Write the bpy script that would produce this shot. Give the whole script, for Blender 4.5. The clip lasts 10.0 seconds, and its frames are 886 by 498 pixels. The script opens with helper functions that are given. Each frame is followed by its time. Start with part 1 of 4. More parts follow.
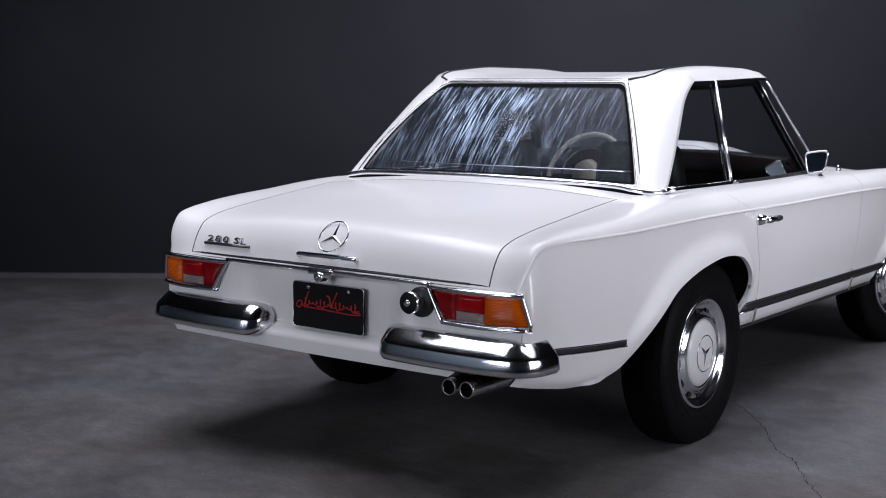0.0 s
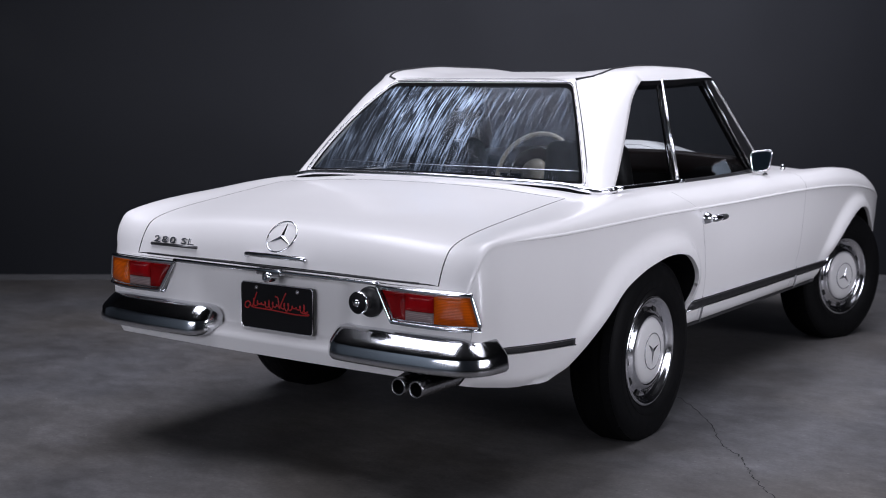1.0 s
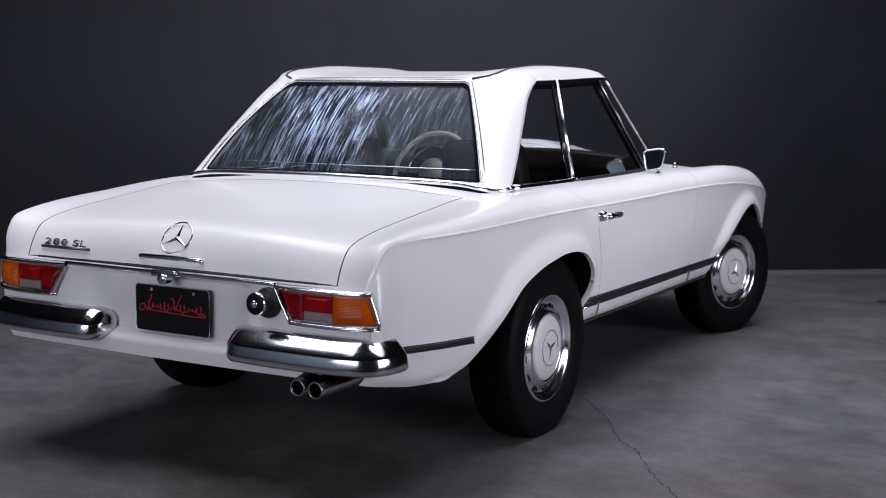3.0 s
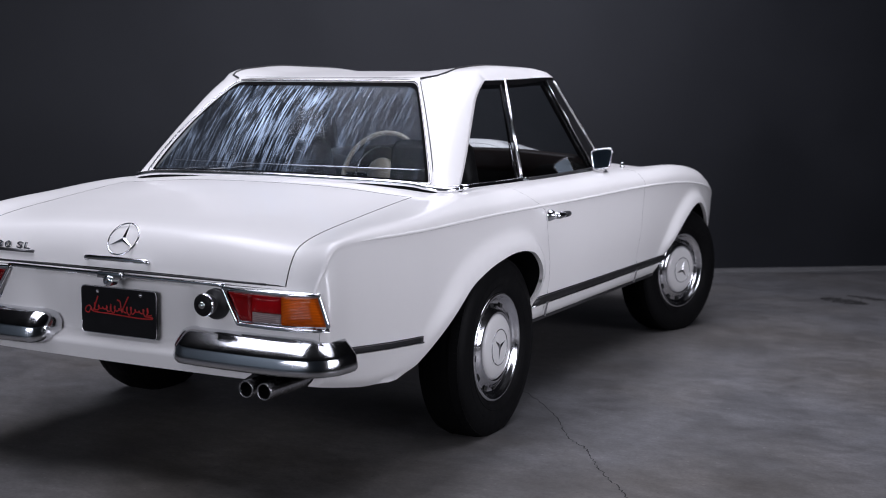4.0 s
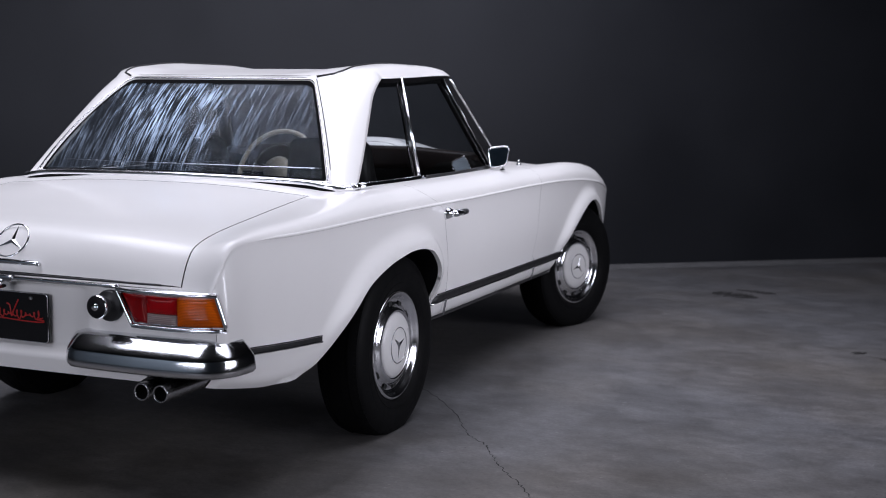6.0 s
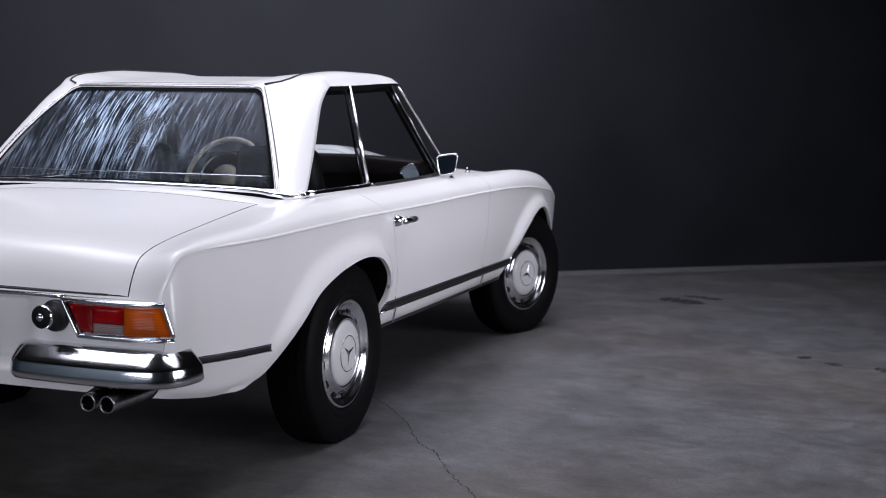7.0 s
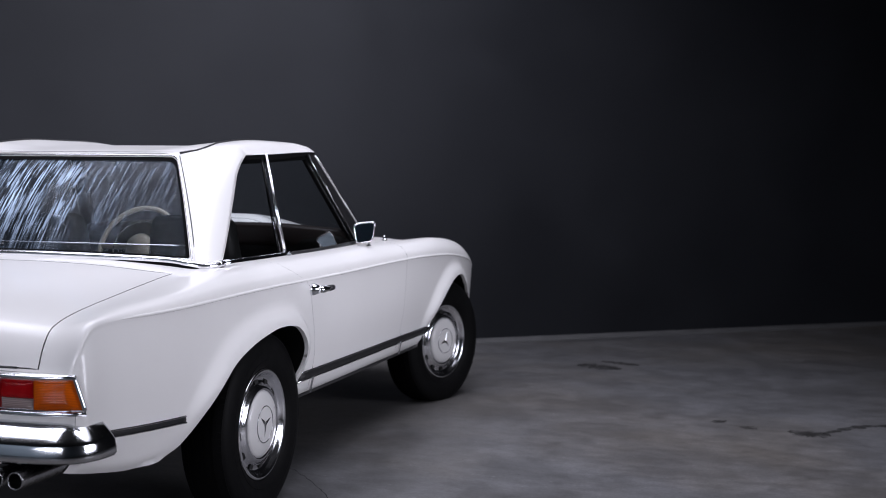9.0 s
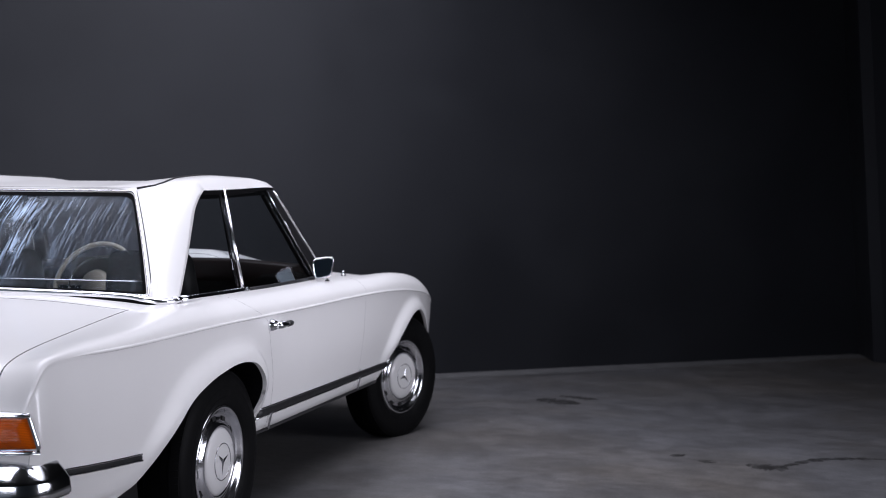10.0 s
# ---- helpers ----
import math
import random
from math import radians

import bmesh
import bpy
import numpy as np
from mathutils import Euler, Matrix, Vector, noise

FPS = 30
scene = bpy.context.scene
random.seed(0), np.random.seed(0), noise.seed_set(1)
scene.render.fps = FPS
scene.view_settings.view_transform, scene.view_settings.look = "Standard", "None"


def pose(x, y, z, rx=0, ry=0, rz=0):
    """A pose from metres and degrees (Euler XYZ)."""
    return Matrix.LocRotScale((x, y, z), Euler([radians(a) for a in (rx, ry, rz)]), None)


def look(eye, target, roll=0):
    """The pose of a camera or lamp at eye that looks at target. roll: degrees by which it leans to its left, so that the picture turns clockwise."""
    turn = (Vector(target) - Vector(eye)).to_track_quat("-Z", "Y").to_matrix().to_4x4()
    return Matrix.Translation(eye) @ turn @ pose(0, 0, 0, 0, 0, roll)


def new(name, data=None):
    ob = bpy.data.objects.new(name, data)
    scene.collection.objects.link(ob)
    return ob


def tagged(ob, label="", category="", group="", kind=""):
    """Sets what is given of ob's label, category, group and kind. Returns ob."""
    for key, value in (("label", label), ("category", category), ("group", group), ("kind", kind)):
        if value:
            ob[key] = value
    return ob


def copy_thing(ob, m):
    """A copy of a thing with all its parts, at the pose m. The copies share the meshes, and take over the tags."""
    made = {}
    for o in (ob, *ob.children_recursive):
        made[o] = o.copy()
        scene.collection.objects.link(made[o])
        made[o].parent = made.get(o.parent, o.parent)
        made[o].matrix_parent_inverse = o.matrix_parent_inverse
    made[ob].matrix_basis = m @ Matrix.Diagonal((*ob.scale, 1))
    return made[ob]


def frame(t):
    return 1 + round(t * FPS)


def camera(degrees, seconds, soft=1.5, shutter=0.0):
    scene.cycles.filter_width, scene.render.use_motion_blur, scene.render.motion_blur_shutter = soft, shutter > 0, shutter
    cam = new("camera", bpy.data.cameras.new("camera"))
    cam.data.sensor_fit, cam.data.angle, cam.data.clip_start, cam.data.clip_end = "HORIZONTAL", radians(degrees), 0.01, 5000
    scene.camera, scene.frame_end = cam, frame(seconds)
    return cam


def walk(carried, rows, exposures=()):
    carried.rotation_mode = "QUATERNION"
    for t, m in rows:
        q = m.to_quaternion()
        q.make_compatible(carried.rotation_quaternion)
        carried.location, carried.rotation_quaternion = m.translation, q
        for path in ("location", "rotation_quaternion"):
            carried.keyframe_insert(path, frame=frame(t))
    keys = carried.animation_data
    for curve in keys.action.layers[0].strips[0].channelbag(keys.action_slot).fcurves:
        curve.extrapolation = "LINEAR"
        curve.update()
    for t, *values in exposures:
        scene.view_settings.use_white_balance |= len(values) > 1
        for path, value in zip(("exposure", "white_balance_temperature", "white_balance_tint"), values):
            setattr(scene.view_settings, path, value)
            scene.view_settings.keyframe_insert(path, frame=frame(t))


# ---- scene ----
EXPOSURE = -0.10
cam = camera(39.0, 10.0, 1.0)
cam.data.dof.use_dof, cam.data.dof.focus_distance, cam.data.dof.aperture_fstop = True, 4.25, 3.6
EYE = (2.706, -4.120, 1.235)
ROWS = [  # seconds, yaw, pitch, roll: the camera pans and tilts where it stands
    (0, 36.615, -7.017, 0.541),
    (0.5, 35.429, -7.023, 0.563),
    (1, 34.260, -7.014, 0.581),
    (1.5, 33.091, -7.011, 0.599),
    (2, 31.918, -7.002, 0.605),
    (2.5, 30.746, -7.001, 0.616),
    (4, 27.221, -6.976, 0.657),
    (4.5, 26.042, -6.977, 0.642),
    (5, 24.868, -6.960, 0.672),
    (5.5, 23.693, -6.950, 0.715),
    (6.5, 21.350, -6.930, 0.720),
    (6.8, 20.630, -6.775, 0.722),
    (7, 20.197, -6.626, 0.721),
    (7.5, 19.207, -5.947, 0.693),
    (8, 18.301, -5.129, 0.664),
    (8.5, 17.368, -4.299, 0.621),
    (9, 16.443, -3.474, 0.601),
    (9.5, 15.518, -2.638, 0.568),
    (10, 14.577, -1.849, 0.550),
]


def aim(yaw, pitch, roll):
    a, p = radians(yaw), radians(pitch)
    ahead = Vector((-math.sin(a) * math.cos(p), math.cos(a) * math.cos(p), math.sin(p)))
    return look(EYE, Vector(EYE) + ahead, roll)


walk(cam, [(row[0], aim(*row[1:])) for row in ROWS], [(0, EXPOSURE), (10, EXPOSURE)])

# ---- world and light ----
world = bpy.data.worlds.new("studio_dark")
world.use_nodes = True
scene.world = world
world.node_tree.nodes["Background"].inputs[0].default_value = (0.5, 0.55, 0.65, 1)
world.node_tree.nodes["Background"].inputs[1].default_value = 0.02


def area_lamp(name, eye, target, sx, sy, power, colour, spread=180):
    data = bpy.data.lights.new(name, "AREA")
    data.shape, data.size, data.size_y, data.energy, data.color = "RECTANGLE", sx, sy, power, colour
    data.spread = radians(spread)
    ob = new(name, data)
    ob.matrix_world = look(eye, target)
    return ob


area_lamp("overhead_softbox", (-0.95, -0.80, 4.5), (-0.82, -0.82, 0), 3.8, 2.9, 86, (0.858, 0.863, 1.0), 104)
area_lamp("front_softbox", (0.6, 2.15, 4.2), (-0.55, 3.80, 0), 3.0, 2.8, 90, (0.858, 0.863, 1.0), 125)
area_lamp("side_softbox", (4.9, 0.1, 1.5), (1.25, 0.55, 1.25), 4.0, 1.5, 25, (0.858, 0.863, 1.0), 58)
area_lamp("right_softbox", (2.7, 0.7, 4.4), (2.6, 0.9, 0), 3.0, 2.4, 42, (0.858, 0.863, 1.0), 82)
area_lamp("tail_softbox", (0.2, -6.6, 1.9), (0.0, -1.2, 1.7), 5.0, 1.2, 20, (0.858, 0.863, 1.0), 50)
# added lamp out of view, brightens the pale walls reflected in mirror and bumper
area_lamp("reflector_fill", (0.4, -6.4, 4.4), (-1.8, -10.2, 2.4), 4.5, 0.8, 68, (0.84, 0.88, 1.0), 120)

# ---- materials ----


def material(name):
    m = bpy.data.materials.new(name)
    m.use_nodes = True
    return m, m.node_tree.nodes, m.node_tree.links, m.node_tree.nodes["Principled BSDF"]


def noise_node(nodes, links, scale, detail=6, rough=0.6, stretch=(1, 1, 1), turn=(0, 0, 0)):
    co = nodes.new("ShaderNodeTexCoord")
    mp = nodes.new("ShaderNodeMapping")
    mp.inputs["Scale"].default_value = stretch
    mp.inputs["Rotation"].default_value = turn
    nz = nodes.new("ShaderNodeTexNoise")
    nz.inputs["Scale"].default_value, nz.inputs["Detail"].default_value, nz.inputs["Roughness"].default_value = scale, detail, rough
    links.new(co.outputs["Object"], mp.inputs[0])
    links.new(mp.outputs[0], nz.inputs["Vector"])
    return nz


def ramp(nodes, links, source, stops):
    r = nodes.new("ShaderNodeValToRGB")
    while len(r.color_ramp.elements) < len(stops):
        r.color_ramp.elements.new(0.5)
    for e, (p, c) in zip(r.color_ramp.elements, stops):
        e.position, e.color = p, (*c, 1) if len(c) == 3 else c
    links.new(source, r.inputs[0])
    return r


def simple(name, colour, rough, metal=0.0, coat=0.0, vary=0.08, scale=30, bump=0.0, spec=0.5, coat_rough=0.04):
    m, nodes, links, b = material(name)
    b.inputs["Metallic"].default_value = metal
    b.inputs["Coat Weight"].default_value = coat
    b.inputs["Coat Roughness"].default_value = coat_rough
    b.inputs["Specular IOR Level"].default_value = spec
    nz = noise_node(nodes, links, scale)
    lo = tuple(c * (1 - vary) for c in colour)
    hi = tuple(min(1, c * (1 + vary)) for c in colour)
    cr = ramp(nodes, links, nz.outputs["Fac"], [(0.3, lo), (0.7, hi)])
    links.new(cr.outputs[0], b.inputs["Base Color"])
    rr = ramp(nodes, links, nz.outputs["Fac"], [(0.3, (rough * 0.85,) * 3), (0.7, (min(1, rough * 1.15),) * 3)])
    links.new(rr.outputs[0], b.inputs["Roughness"])
    if bump:
        bp = nodes.new("ShaderNodeBump")
        bp.inputs["Strength"].default_value, bp.inputs["Distance"].default_value = bump, 0.002
        links.new(nz.outputs["Fac"], bp.inputs["Height"])
        links.new(bp.outputs[0], b.inputs["Normal"])
    return m


PAINT = simple("ivory_white_paint", (0.84, 0.825, 0.81), 0.42, coat=0.6, vary=0.012, scale=3, coat_rough=0.12)
CAP_PAINT = simple("hubcap_paint", (0.70, 0.69, 0.68), 0.3, coat=0.6, vary=0.02, scale=8)
CHROME = simple("chrome", (0.74, 0.75, 0.77), 0.12, metal=1.0, vary=0.03, scale=12)
TRIM = simple("bright_trim", (0.90, 0.90, 0.92), 0.2, metal=1.0, vary=0.03, scale=12)
RING = simple("polished_wheel_ring", (0.78, 0.78, 0.80), 0.15, metal=1.0, vary=0.06, scale=20)
GUNMETAL = simple("dull_gunmetal", (0.16, 0.16, 0.165), 0.38, metal=1.0, vary=0.1, scale=30)
STEEL = simple("brushed_steel", (0.5, 0.5, 0.51), 0.25, metal=1.0, vary=0.1, scale=60)
RUBBER = simple("black_rubber", (0.012, 0.012, 0.013), 0.5, vary=0.2, scale=40, bump=0.1)
TYRE = simple("tyre_rubber", (0.0035, 0.0035, 0.0038), 0.6, vary=0.3, scale=25, bump=0.15, spec=0.10)
DARK = simple("dark_underbody", (0.005, 0.005, 0.0055), 0.9, vary=0.3, scale=10, bump=0.2, spec=0.05)
PLATE = simple("black_plate_enamel", (0.009, 0.009, 0.010), 0.5, vary=0.15, scale=20, spec=0.12)
RED_PAINT = simple("red_enamel", (0.45, 0.015, 0.015), 0.4, vary=0.1, scale=50)
LEATHER = simple("black_vinyl", (0.006, 0.0055, 0.0055), 0.6, spec=0.25, vary=0.25, scale=60, bump=0.2)
IVORY = simple("ivory_plastic", (0.42, 0.38, 0.30), 0.35, vary=0.06, scale=20)
DASH_PAD = simple("reddish_brown_vinyl", (0.016, 0.0085, 0.007), 0.5, spec=0.3, vary=0.2, scale=30)
DASH = simple("dark_dashboard", (0.006, 0.005, 0.0045), 0.7, spec=0.2, vary=0.2, scale=30)
SOCKET = simple("black_socket", (0.006, 0.006, 0.006), 0.7, vary=0.2)


def lens_material(name, colour, ribs, vertical=True):
    m, nodes, links, b = material(name)
    b.inputs["Roughness"].default_value = 0.12
    b.inputs["Coat Weight"].default_value = 0.0
    b.inputs["Specular IOR Level"].default_value = 0.22
    co = nodes.new("ShaderNodeTexCoord")
    wave = nodes.new("ShaderNodeTexWave")
    wave.bands_direction = "Z" if vertical else "X"
    wave.inputs["Scale"].default_value, wave.inputs["Distortion"].default_value = ribs, 0.0
    links.new(co.outputs["Object"], wave.inputs["Vector"])
    cr = ramp(nodes, links, wave.outputs["Fac"], [(0.0, tuple(c * 0.62 for c in colour)), (1.0, colour)])
    nz = noise_node(nodes, links, 9, 2)
    mix = nodes.new("ShaderNodeMix")
    mix.data_type = "RGBA"
    mix.blend_type = "MULTIPLY"
    mix.inputs["Factor"].default_value = 0.6
    shade = ramp(nodes, links, nz.outputs["Fac"], [(0.35, (0.35, 0.3, 0.3)), (0.65, (1, 1, 1))])
    links.new(cr.outputs[0], mix.inputs["A"])
    links.new(shade.outputs[0], mix.inputs["B"])
    links.new(mix.outputs["Result"], b.inputs["Base Color"])
    bp = nodes.new("ShaderNodeBump")
    bp.inputs["Strength"].default_value, bp.inputs["Distance"].default_value = 0.3, 0.002
    links.new(wave.outputs["Fac"], bp.inputs["Height"])
    links.new(bp.outputs[0], b.inputs["Normal"])
    return m


RED_LENS = lens_material("red_lens", (0.30, 0.004, 0.006), 110)
RED_REFLECTOR = lens_material("red_reflector", (0.46, 0.006, 0.010), 90, False)
ORANGE_LENS = lens_material("orange_lens", (0.78, 0.135, 0.006), 70)
CLEAR_LENS = lens_material("clear_lens", (0.36, 0.28, 0.27), 60)


def glass_material(name, tint, streaks=False, gloss=0.85, facing=0.035):
    m, nodes, links, b = material(name)
    out = nodes["Material Output"]
    tr = nodes.new("ShaderNodeBsdfTransparent")
    tr.inputs[0].default_value = (*tint, 1)
    gl = nodes.new("ShaderNodeBsdfGlossy")
    gl.inputs["Roughness"].default_value = 0.02
    lw = nodes.new("ShaderNodeLayerWeight")
    lw.inputs[0].default_value = 0.5
    p5 = nodes.new("ShaderNodeMath")
    p5.operation = "POWER"
    p5.inputs[1].default_value = 5.0
    links.new(lw.outputs["Facing"], p5.inputs[0])
    fr = nodes.new("ShaderNodeMath")
    fr.operation = "MULTIPLY_ADD"
    fr.inputs[1].default_value, fr.inputs[2].default_value = gloss, facing
    links.new(p5.outputs[0], fr.inputs[0])
    mx = nodes.new("ShaderNodeMixShader")
    links.new(fr.outputs[0], mx.inputs[0])
    links.new(tr.outputs[0], mx.inputs[1])
    links.new(gl.outputs[0], mx.inputs[2])
    last = mx
    if streaks:
        # smears and a streaked bluish reflection, painted as diffuse colour over the glass
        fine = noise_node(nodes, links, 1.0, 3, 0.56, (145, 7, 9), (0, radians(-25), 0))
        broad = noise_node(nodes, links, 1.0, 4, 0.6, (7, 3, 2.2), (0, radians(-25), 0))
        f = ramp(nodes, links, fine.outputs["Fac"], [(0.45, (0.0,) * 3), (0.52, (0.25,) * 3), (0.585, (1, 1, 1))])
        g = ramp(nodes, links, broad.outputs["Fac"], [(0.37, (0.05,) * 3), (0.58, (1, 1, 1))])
        mul = nodes.new("ShaderNodeMath")
        mul.operation = "MULTIPLY"
        links.new(f.outputs[0], mul.inputs[0])
        links.new(g.outputs[0], mul.inputs[1])
        # the painted reflection is strongest near the top middle, weaker to the right
        place = nodes.new("ShaderNodeTexCoord")
        sheen_spot = nodes.new("ShaderNodeMapping")
        sheen_spot.vector_type = "POINT"
        sheen_spot.inputs["Location"].default_value = (0.10, 0, -3.95)
        sheen_spot.inputs["Scale"].default_value = (1.35, 0, 3.2)
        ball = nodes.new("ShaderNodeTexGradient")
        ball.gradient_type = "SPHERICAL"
        links.new(place.outputs["Object"], sheen_spot.inputs[0])
        links.new(sheen_spot.outputs[0], ball.inputs[0])
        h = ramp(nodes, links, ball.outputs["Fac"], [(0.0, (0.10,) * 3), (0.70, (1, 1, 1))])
        side = nodes.new("ShaderNodeSeparateXYZ")
        links.new(place.outputs["Object"], side.inputs[0])
        sheen_side = nodes.new("ShaderNodeMapRange")
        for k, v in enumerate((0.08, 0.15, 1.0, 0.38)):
            sheen_side.inputs[k + 1].default_value = v
        links.new(side.outputs[0], sheen_side.inputs[0])
        mul3 = nodes.new("ShaderNodeMath")
        mul3.operation = "MULTIPLY"
        links.new(h.outputs[0], mul3.inputs[0])
        links.new(sheen_side.outputs[0], mul3.inputs[1])
        mul2 = nodes.new("ShaderNodeMath")
        mul2.operation = "MULTIPLY"
        links.new(mul.outputs[0], mul2.inputs[0])
        links.new(mul3.outputs[0], mul2.inputs[1])
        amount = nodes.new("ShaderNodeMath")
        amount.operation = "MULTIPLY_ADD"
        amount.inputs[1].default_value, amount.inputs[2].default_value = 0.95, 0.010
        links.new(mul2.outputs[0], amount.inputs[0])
        streak_sheen = nodes.new("ShaderNodeBsdfDiffuse")
        streak_sheen.inputs[0].default_value = (0.62, 0.78, 1.0, 1)
        m2 = nodes.new("ShaderNodeMixShader")
        links.new(amount.outputs[0], m2.inputs[0])
        links.new(mx.outputs[0], m2.inputs[1])
        links.new(streak_sheen.outputs[0], m2.inputs[2])
        last = m2
    nodes.remove(b)
    links.new(last.outputs[0], out.inputs[0])
    return m


GLASS = glass_material("window_glass", (0.80, 0.82, 0.82), gloss=1.5, facing=0.05)
SCREEN = glass_material("windscreen_glass", (0.74, 0.77, 0.79), gloss=0.0, facing=0.003)
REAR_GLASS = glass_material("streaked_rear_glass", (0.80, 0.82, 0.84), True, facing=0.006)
MIRROR = simple("mirror_glass", (0.70, 0.84, 0.96), 0.02, metal=1.0, vary=0.01)


def concrete():
    m, nodes, links, b = material("polished_concrete")

    def tone(scale, detail, rough, stops, stretch=(1, 1, 1), turn=0):
        nz = noise_node(nodes, links, scale, detail, rough, stretch, (0, 0, radians(turn)))
        return nz, ramp(nodes, links, nz.outputs["Fac"], stops)

    big, base = tone(0.7, 6, 0.6, [(0.3, (0.098, 0.096, 0.095)), (0.7, (0.126, 0.125, 0.125))])
    cloud, c2 = tone(2.6, 8, 0.68, [(0.30, (0.74, 0.73, 0.72)), (0.5, (0.97, 0.97, 0.97)), (0.70, (1.26, 1.26, 1.28))])
    mottle, c3 = tone(13, 8, 0.72, [(0.32, (0.75, 0.75, 0.74)), (0.5, (1, 1, 1)), (0.70, (1.28, 1.28, 1.28))], (0.8, 1.25, 1), 38)
    fine, c4 = tone(60, 6, 0.75, [(0.3, (0.72, 0.72, 0.72)), (0.7, (1.22, 1.22, 1.22))])
    wash, warm = tone(0.45, 5, 0.6, [(0.42, (0.97, 0.98, 1.02)), (0.64, (1.04, 0.97, 0.89))])
    speck, pale = tone(34, 2, 0.5, [(0.70, (1, 1, 1)), (0.76, (1.7, 1.7, 1.68))])
    dots, pits = tone(48, 3, 0.5, [(0.25, (0.42, 0.41, 0.40)), (0.32, (1, 1, 1))])
    last = base.outputs[0]
    for extra in (c2, c3, c4, warm, pale, pits):
        e = nodes.new("ShaderNodeMix")
        e.data_type, e.blend_type = "RGBA", "MULTIPLY"
        e.inputs["Factor"].default_value = 1
        links.new(last, e.inputs["A"])
        links.new(extra.outputs[0], e.inputs["B"])
        last = e.outputs["Result"]
    links.new(last, b.inputs["Base Color"])
    rr = ramp(nodes, links, cloud.outputs["Fac"], [(0.3, (0.34,) * 3), (0.7, (0.50,) * 3)])
    links.new(rr.outputs[0], b.inputs["Roughness"])
    bp = nodes.new("ShaderNodeBump")
    bp.inputs["Strength"].default_value, bp.inputs["Distance"].default_value = 0.12, 0.002
    links.new(fine.outputs["Fac"], bp.inputs["Height"])
    links.new(bp.outputs[0], b.inputs["Normal"])
    return m


CONCRETE = concrete()
WALL = simple("charcoal_wall_paint", (0.0210, 0.0224, 0.0266), 0.5, vary=0.10, scale=1.3, bump=0.05, spec=0.3)
# pale tone chosen to brighten reflections in chrome and mirror
REFLECTOR_WALL = simple("pale_reflector_wall", (0.46, 0.54, 0.62), 0.6, vary=0.06, scale=1.5, bump=0.05)
CEILING = simple("black_ceiling_paint", (0.02, 0.02, 0.021), 0.8, vary=0.1, scale=2)
EDGE = simple("pale_concrete_edge", (0.135, 0.135, 0.137), 0.6, vary=0.25, scale=9, bump=0.2)
CRACK = simple("crack_shadow", (0.03, 0.03, 0.03), 0.9, vary=0.3, scale=30)
STAIN = simple("oil_stain", (0.022, 0.021, 0.020), 0.5, vary=0.3, scale=6)
sn, sl = STAIN.node_tree.nodes, STAIN.node_tree.links
broken = noise_node(sn, sl, 16, 8, 0.7)
worn = ramp(sn, sl, broken.outputs["Fac"], [(0.34, (0, 0, 0)), (0.60, (0.85,) * 3)])
sl.new(worn.outputs[0], sn["Principled BSDF"].inputs["Alpha"])

# ---- building blocks ----


def mesh_from(name, verts, faces, smooth=True, mats=(), slots=None):
    me = bpy.data.meshes.new(name)
    me.from_pydata([tuple(v) for v in verts], [], faces)
    if smooth:
        me.polygons.foreach_set("use_smooth", [True] * len(me.polygons))
    for m in mats:
        me.materials.append(m)
    if slots:
        me.polygons.foreach_set("material_index", slots)
    me.update()
    return me


def part(name, mesh, mat, parent, label=""):
    """Links a mesh or a bmesh as one object under a thing or a part."""
    if isinstance(mesh, bmesh.types.BMesh):
        me = bpy.data.meshes.new(name)
        mesh.to_mesh(me)
        mesh.free()
        mesh = me
    if mat is not None and not mesh.materials:
        mesh.materials.append(mat)
    ob = new(name, mesh)
    ob.parent = parent
    if label:
        ob["label"] = label
    return ob


def join(*pieces):
    """(verts, faces) pairs into one pair."""
    vs, fs = [], []
    for v, f in pieces:
        k = len(vs)
        vs += list(v)
        fs += [tuple(i + k for i in face) for face in f]
    return vs, fs


def grid(rows, closed=False, flip=False):
    """A sheet through rows of points of equal length."""
    n = len(rows[0])
    vs = [p for r in rows for p in r]
    fs = []
    for i in range(len(rows) - 1):
        for j in range(n if closed else n - 1):
            a, b = i * n + j, i * n + (j + 1) % n
            face = (a, b, b + n, a + n)
            fs.append(face[::-1] if flip else face)
    return vs, fs


def lathe(profile, n=64, axis="x"):
    """Turns (radius, offset) pairs round the x (or y) axis."""
    rows = []
    for k in range(n):
        a = 2 * math.pi * k / n
        c, s = math.cos(a), math.sin(a)
        rows.append([(o, r * c, r * s) if axis == "x" else (r * c, o, r * s) for r, o in profile])
    vs, fs = grid(rows + [rows[0]])
    m = len(profile)
    keep = n * m
    return vs[:keep], [tuple(i % keep for i in f) for f in fs]


def tube(points, radius, n=10, caps=True, flat=1.0, up=(0, 0, 1)):
    """A round or oval bar along points; radius may be a list."""
    pts = [Vector(p) for p in points]
    rad = radius if isinstance(radius, (list, tuple)) else [radius] * len(pts)
    rows = []
    for k, p in enumerate(pts):
        d = (pts[min(k + 1, len(pts) - 1)] - pts[max(k - 1, 0)]).normalized()
        side = d.cross(Vector(up))
        side = side.normalized() if side.length > 1e-4 else Vector((1, 0, 0))
        top = side.cross(d).normalized()
        rows.append([p + rad[k] * (math.cos(a) * side + flat * math.sin(a) * top) for a in (2 * math.pi * j / n for j in range(n))])
    vs, fs = grid(rows, closed=True)
    if caps:
        fs += [tuple(range(n))[::-1], tuple((len(rows) - 1) * n + j for j in range(n))]
    return vs, fs


